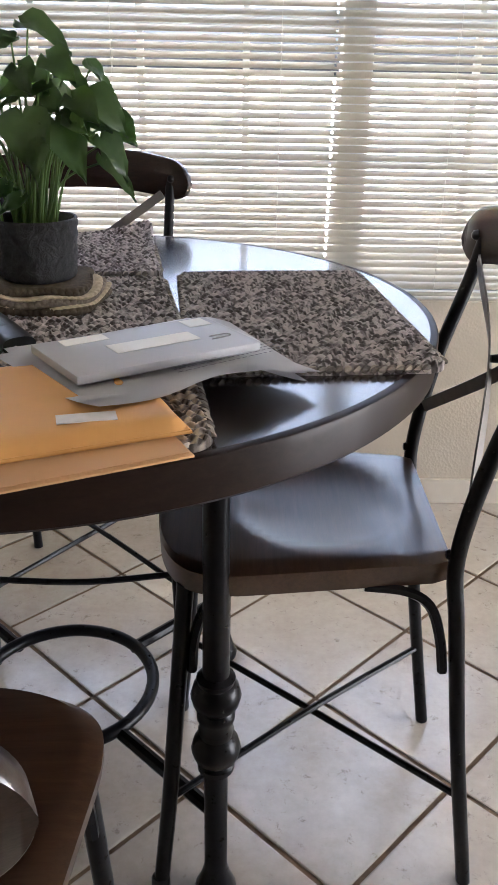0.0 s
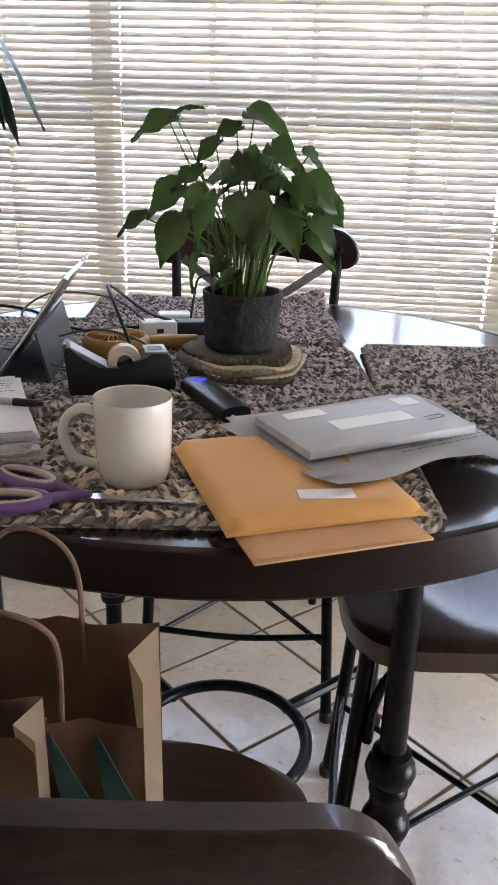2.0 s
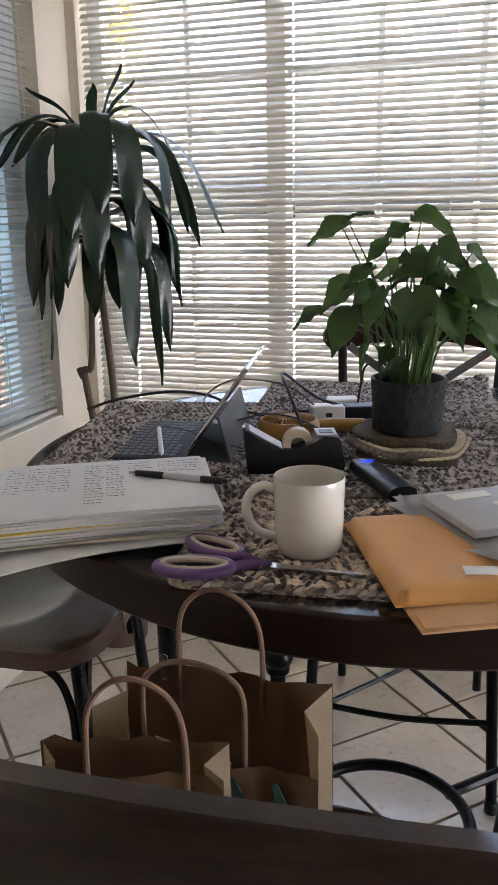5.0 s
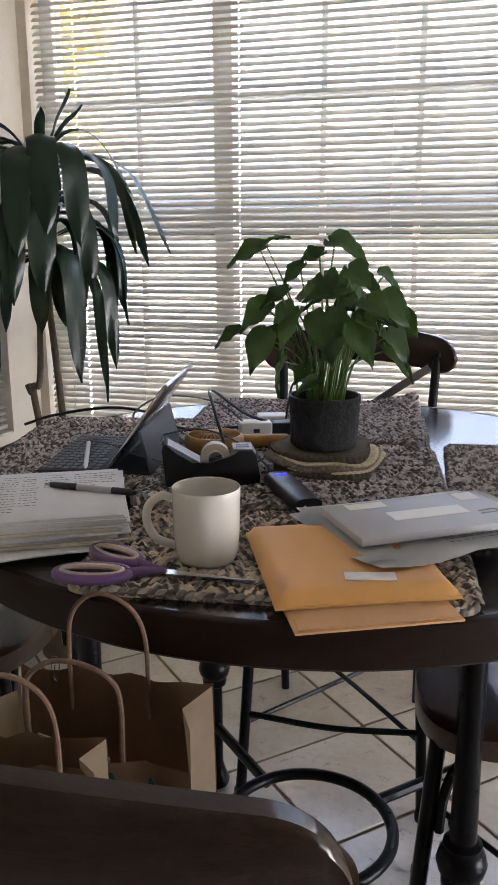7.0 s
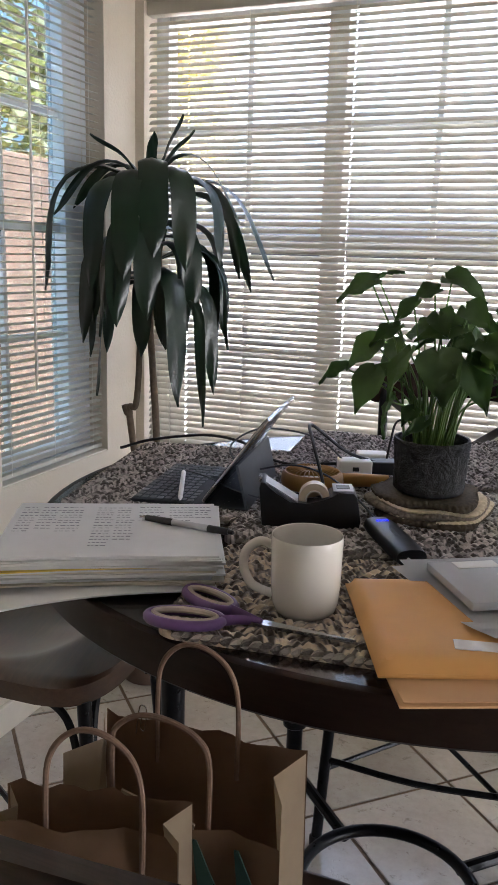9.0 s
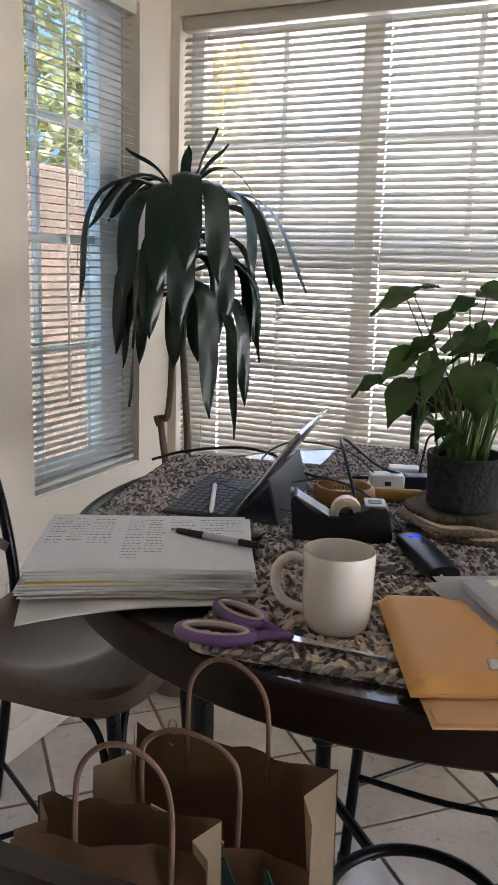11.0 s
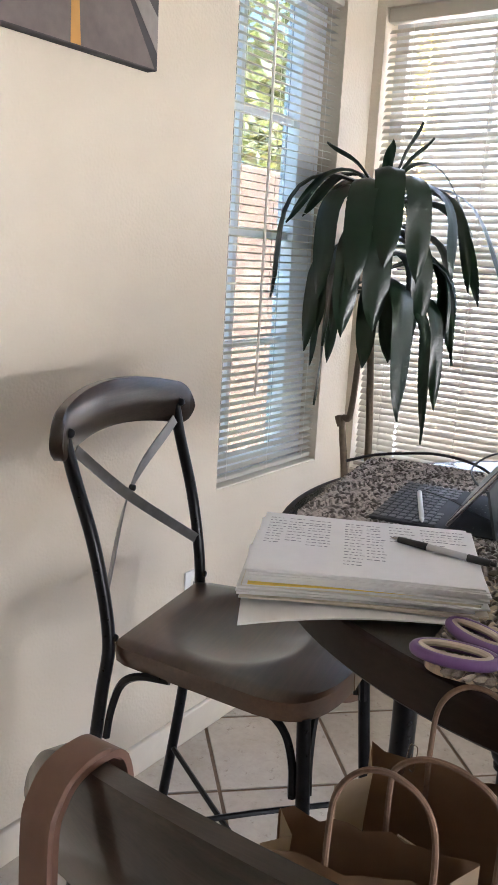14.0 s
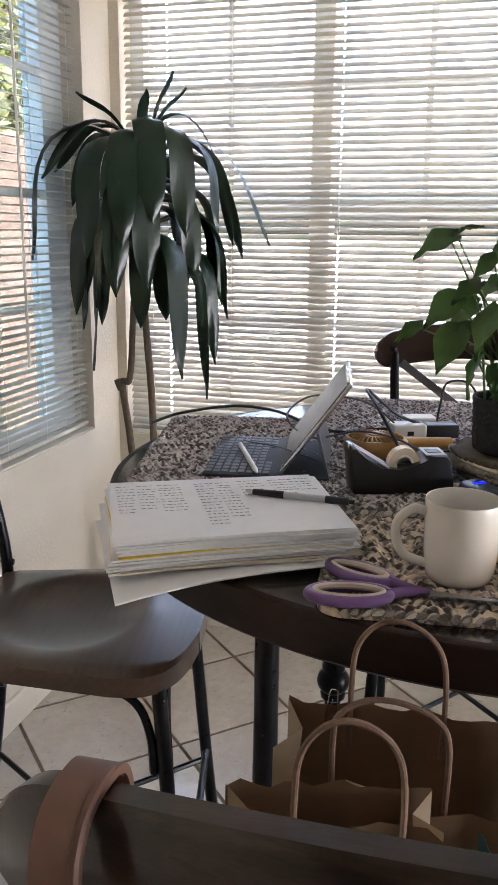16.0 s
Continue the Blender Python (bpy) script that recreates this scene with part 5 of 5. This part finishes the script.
part("writing", bm, "ink", papers, "rows of small grey print bars", 0)
book = thing("grey_booklet", pose(0.284, -0.197, ZM + 0.0265, 0, 0, 34), "thin grey booklet with white address labels", "booklet")
part("body", box(nb(), -0.1155, 0.1155, -0.064, 0.064, 0, 0.0105, bevel=0.0015), "grey_card", book)
part("label", box(nb(), -0.046, 0.062, -0.018, 0.014, 0.0106, 0.0112), "label_w", book, "blank white address label")
part("label", box(nb(), 0.075, 0.106, 0.028, 0.058, 0.0106, 0.0112), "label_w", book, "white postage label")
part("label", box(nb(), -0.085, -0.03, 0.036, 0.058, 0.0106, 0.0112), "label_w", book, "white return label")
part("clip", tube(nb(), [(0.07, -0.03, 0.012), (0.095, -0.028, 0.012), (0.098, -0.022, 0.012), (0.092, -0.018, 0.012), (0.072, -0.02, 0.012)], 0.0009, 6, 5), "steel", book)

# ---------------- paper bags on the chair ----------------


def paper_bag(m, w, d, h, label, seed, fold=0.0, prints=True, handles=((0.0, 0.13),), near=1.0):
    bag = thing("paper_bag", m, label, "paper bag")
    rg = random.Random(seed)
    n, rows = 14, 10
    for nm, sgn in (("front_panel", -1), ("back_panel", 1)):
        bm = nb()
        g = []
        for j in range(rows + 1):
            for i in range(n + 1):
                u, v = -1 + 2 * i / n, j / rows
                x = u * w / 2 * (1 - 0.02 * v)
                y = sgn * d / 2 * (1 - 0.18 * v) + 0.014 * noise.noise((u * 2.6, v * 3.4, seed + sgn)) * v
                zz = h * v * (near if sgn < 0 else 1.0)
                if j == rows:
                    zz += 0.006 * noise.noise((u * 4, sgn * 3, seed)) + 0.004 * noise.noise((u * 11, sgn * 5, seed)) - (0.02 * max(0, abs(u) - 0.75) if sgn < 0 else 0)
                g.append(bm.verts.new((x, y, zz)))
        for j in range(rows):
            for i in range(n):
                a = j * (n + 1) + i
                bm.faces.new((g[a], g[a + 1], g[a + n + 2], g[a + n + 1]))
        bmesh.ops.solidify(bm, geom=list(bm.faces), thickness=0.0009)
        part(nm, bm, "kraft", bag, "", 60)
    # side gussets: the light falling on them is put into a paler colour
    for sgn in (-1, 1):
        bm = nb()
        g = []
        for j in range(rows + 1):
            for i in range(7):
                u, v = -1 + i / 3, j / rows
                y = u * d / 2 * (1 - 0.18 * v)
                x = sgn * (w / 2 * (1 - 0.02 * v) - 0.020 * (1 - abs(u)) * v)
                zz = h * v - 0.004 * (j == rows) * (1 - abs(u))
                g.append(bm.verts.new((x, y, zz)))
        for j in range(rows):
            for i in range(6):
                a = j * 7 + i
                bm.faces.new((g[a], g[a + 1], g[a + 8], g[a + 7]))
        bmesh.ops.solidify(bm, geom=list(bm.faces), thickness=0.0009)
        part("gusset", bm, "kraft_lit_in", bag, "creased side gusset, coloured paler as lit", 25)
    part("base", box(nb(), -w / 2, w / 2, -d / 2, d / 2, 0.0005, 0.002), "kraft", bag)
    for y, top, x0, half, lean_ in handles:
        pts = [(x0 - half, y, h - 0.045), (x0 - half, y, h + 0.02), (x0 - half * 0.9, y + lean_ * .5, h + top * 0.7), (x0 - half * 0.45, y + lean_, h + top * 0.97), (x0 + half * 0.15, y + lean_, h + top), (x0 + half * 0.75, y + lean_ * .7, h + top * 0.8), (x0 + half, y + lean_ * .3, h + top * 0.4), (x0 + half, y, h - 0.045)]
        part("handle", tube(nb(), pts, 0.0027, 8, 6), "rope", bag, "twisted paper rope handle")
    if prints:
        for k, (x0, bend) in enumerate(((0.045, 0.05), (0.085, 0.035), (0.125, 0.02))):
            rings = []
            for q in range(9):
                t = q / 8
                zz = h * (0.02 + 0.80 * t)
                xc = x0 + bend * (1 - t) ** 1.6 - 0.055 * t
                ww = 0.014 * math.sin(math.pi * min(1, t * 0.9 + 0.1)) + 0.002
                yy = -d / 2 * (1 - 0.18 * zz / h) - 0.007
                rings.append([Vector((xc - ww, yy, zz)), Vector((xc + ww, yy, zz)), Vector((xc + ww, yy + 0.0012, zz)), Vector((xc - ww, yy + 0.0012, zz))])
            part("print", loft(nb(), rings), "green_print", bag, "dark green curved print")
    return bag


SEAT_Z = 0.6025
big = paper_bag(pose(0.0, -0.570, SEAT_Z - 0.012, 0, 0, 4), 0.220, 0.10, 0.277, "open brown kraft paper bag with dark green print", 4, handles=((0.041, 0.090, -0.005, 0.043, 0.0), (-0.041, 0.058, -0.008, 0.048, 0.0)), near=0.86)
part("insert", box(nb(), -0.10, -0.025, -0.002, 0.0, 0.06, 0.222, m=pose(0.0, -0.022, 0.02, 6, 14, 0)), "kraft_lit_in", big, "pale folded paper inside")
part("paper_clip", tube(nb(), [(-0.072, 0.040, 0.258), (-0.068, 0.040, 0.288), (-0.064, 0.040, 0.292), (-0.060, 0.040, 0.288), (-0.062, 0.040, 0.266), (-0.065, 0.040, 0.264), (-0.067, 0.040, 0.268), (-0.065, 0.040, 0.282)], 0.0006, 6, 5), "steel", big, "small steel paper clip")
small = paper_bag(pose(-0.045, -0.665, SEAT_Z - 0.012, 0, 0, 14), 0.175, 0.062, 0.265, "crumpled brown kraft paper bag in front of another", 9, prints=False, handles=((-0.024, 0.092, 0.012, 0.042, 0.0),))

# leather strap looped over the near chair's rail
st = thing("bag_strap", pose(-0.137, -0.886, -0.036), "tan leather strap looped over the chair's rail", "strap")
part("loop", ribbon(nb(), [(0.0, 0.020, 0.80), (0.0, 0.020, 0.98), (0.001, 0.014, 1.048), (0.0, -0.008, 1.060), (-0.001, -0.036, 1.046), (0.0, -0.046, 0.99), (0.004, -0.046, 0.72)], 0.027, 0.005, (1, 0.05, 0)), "leather", st)
part("edge_fold", tube(nb(), [(0.015, -0.048, 0.72), (0.011, -0.048, 0.99), (0.010, -0.038, 1.048), (0.011, -0.008, 1.063), (0.011, 0.016, 1.05)], 0.0028, 6, 5), "leather", st)

# ---------------- canvas print on the west wall ----------------
cv = thing("canvas_print", pose(XW + 0.016, -0.043, 1.928), "canvas print of a road with a yellow line", "picture")
part("canvas", box(nb(), -0.0155, 0.0135, -0.25, 0.25, -0.225, 0.32, bevel=0.003), "canvas_dark", cv)


def flat_poly(pts, x0, x1):
    bm = nb()
    lo = [bm.verts.new((x0, y, z)) for y, z in pts]
    hi = [bm.verts.new((x1, y, z)) for y, z in pts]
    bm.faces.new(lo[::-1])
    bm.faces.new(hi)
    for i in range(len(pts)):
        j = (i + 1) % len(pts)
        bm.faces.new((lo[i], lo[j], hi[j], hi[i]))
    return bm


part("printed_road", flat_poly([(-0.20, -0.222), (0.24, -0.222), (0.02, 0.10), (-0.01, 0.10)], 0.0136, 0.0142), "canvas_road", cv)
part("printed_kerb", flat_poly([(0.247, -0.19), (0.247, -0.12), (0.06, 0.06), (0.055, 0.045)], 0.0136, 0.0144), "canvas_pale", cv)
part("printed_verge", flat_poly([(-0.247, -0.20), (-0.247, 0.05), (-0.03, 0.10), (-0.02, 0.08)], 0.0136, 0.0141), "canvas_pale", cv)
part("printed_line", flat_poly([(0.002, -0.222), (0.028, -0.222), (0.012, 0.06), (0.006, 0.06)], 0.0143, 0.0149), "canvas_yellow", cv)

# ---------------- wall socket ----------------
so = thing("wall_socket", pose(XW, 0.44, 0.447), "small white wall socket low on the cream wall", "socket")
part("plate", box(nb(), 0.0, 0.006, -0.037, 0.037, -0.058, 0.058, bevel=0.002), "white_p", so)
for z in (-0.022, 0.022):
    part("outlet_face", box(nb(), 0.0062, 0.0085, -0.016, 0.016, z - 0.014, z + 0.014, bevel=0.0015), "label_w", so)
    for y in (-0.0065, 0.0065):
        part("slot", box(nb(), 0.0086, 0.0092, y - 0.001, y + 0.001, z - 0.005, z + 0.005), "black_p", so)

# ---------------- outside ----------------
structure("ground", box(nb(), -400, 400, -400, 400, -0.35, -0.22), "ground", "pale gravel ground outside", "ground")
gw = structure("garden_wall", box(nb(), -3.45, -3.25, -4, 5.0, -0.22, 1.95, bevel=0.02), "garden_wall", "terracotta garden wall", "wall")


def foliage(name, label, blobs, count, size, seed):
    rg = random.Random(seed)
    co, fc = [], []
    for k in range(count):
        cx, cy, cz, rx, ry, rz = blobs[rg.randrange(len(blobs))]
        while True:
            p = Vector((rg.uniform(-1, 1), rg.uniform(-1, 1), rg.uniform(-1, 1)))
            if 0.2 < p.length < 1:
                break
        p = Vector((cx + p.x * rx, cy + p.y * ry, cz + p.z * rz))
        d = Vector((rg.gauss(0, 1), rg.gauss(0, 1), rg.gauss(-.3, .6))).normalized()
        s = d.orthogonal().normalized()
        L = size * rg.uniform(.6, 1.4)
        i = len(co)
        co += [p, p + d * L * .5 + s * L * .22, p + d * L, p + d * L * .5 - s * L * .22]
        fc.append((i, i + 1, i + 2, i + 3))
    me = bpy.data.meshes.new(name)
    me.from_pydata([tuple(c) for c in co], [], fc)
    me.materials.append(M["hedge"])
    return tagged(new(name, me), label, "shrub", kind="stuff")


foliage("hedge_leaves", "sunlit yellow-green hedge behind the corner window", [(-4.0, 2.2, 1.9, .5, 1.2, .5), (-3.9, 4.0, 2.0, .6, 1.3, .9), (-4.1, 0.8, 2.1, .5, 1.0, .5), (-3.8, 5.5, 1.6, .5, 1.0, .9), (-4.2, 2.5, 3.2, .6, 2.0, .9), (-4.2, 5.2, 3.4, .6, 2.0, 1.0), (-4.3, 3.5, 4.3, .6, 3.0, .7), (-4.3, 7.2, 3.0, .6, 1.6, 1.4)], 17000, 0.13, 3)
foliage("shrub_leaves", "sunlit shrub outside the wide window", [(-3.3, 5.4, 3.1, .6, .6, .5), (-3.8, 5.2, 2.6, .7, .6, .6)], 2600, 0.14, 8)

# ---------------- floor tiles ----------------
structure("floor", box(nb(), XW - 0.002, XE, YS, YN, -0.10, -0.004), "grout", "brown grouted floor bed under diagonal tiles", "floor")
floor_ob = bpy.data.objects["floor"]
TS, GAP, C45 = 0.344, 0.0095, math.sqrt(0.5)
T0X, T0Y = 0.570, 0.312


def clip(poly, x0, x1, y0, y1):
    for ax, lim, sg in ((0, x0, 1), (0, x1, -1), (1, y0, 1), (1, y1, -1)):
        out = []
        for i, p in enumerate(poly):
            q = poly[i - 1]
            ip, iq = sg * (p[ax] - lim) >= 0, sg * (q[ax] - lim) >= 0
            if ip != iq:
                t = (lim - q[ax]) / (p[ax] - q[ax])
                out.append((q[0] + (p[0] - q[0]) * t, q[1] + (p[1] - q[1]) * t))
            if ip:
                out.append(p)
        poly = out
        if not poly:
            break
    return poly


def tile_bm(poly, bm):
    cx, cy = sum(p[0] for p in poly) / len(poly), sum(p[1] for p in poly) / len(poly)
    lo = [bm.verts.new((x, y, -0.004)) for x, y in poly]
    m1 = [bm.verts.new((x, y, -0.0012)) for x, y in poly]
    hi = [bm.verts.new((x + (cx - x) * 0.018, y + (cy - y) * 0.018, 0.0)) for x, y in poly]
    bm.faces.new(hi)
    for i in range(len(poly)):
        j = (i + 1) % len(poly)
        bm.faces.new((lo[i], lo[j], m1[j], m1[i]))
        bm.faces.new((m1[i], m1[j], hi[j], hi[i]))


hh = (TS - GAP) / 2
full = [(-hh, -hh), (hh, -hh), (hh, hh), (-hh, hh)]
full = [((x - y) * C45, (x + y) * C45) for x, y in full]
bm = nb()
tile_bm(full, bm)
tile_me = mesh_of("tile", bm, 0)
tile_me.materials.append(M["tile"])
rest = nb()
for i in range(-30, 31):
    for j in range(-34, 25):
        a, b = (i + 0.5) * TS, (j + 0.5) * TS
        cx, cy = T0X + (a - b) * C45, T0Y + (a + b) * C45
        poly = [(cx + x, cy + y) for x, y in full]
        cl = clip(poly, XW + 0.001, XE - 0.001, YS + 0.001, YN - 0.001)
        if len(cl) < 3:
            continue
        if not (-1.2 < cx < 2.0 and -1.3 < cy < 1.5):
            tile_bm(cl, rest)
        elif len(cl) == 4 and all(abs(p[0] - q[0]) < 1e-9 and abs(p[1] - q[1]) < 1e-9 for p, q in zip(cl, poly)):
            o = part("tile", tile_me, "tile", floor_ob)
            o.location = (cx, cy, random.uniform(-0.0006, 0.0))
        else:
            bm = nb()
            tile_bm([(x - cx, y - cy) for x, y in cl], bm)
            o = part("tile", bm, "tile", floor_ob, "", 0)
            o.location = (cx, cy, 0)
o = part("floor_tiles", rest, "tile", floor_ob, "", 0)
tagged(o, kind="stuff")
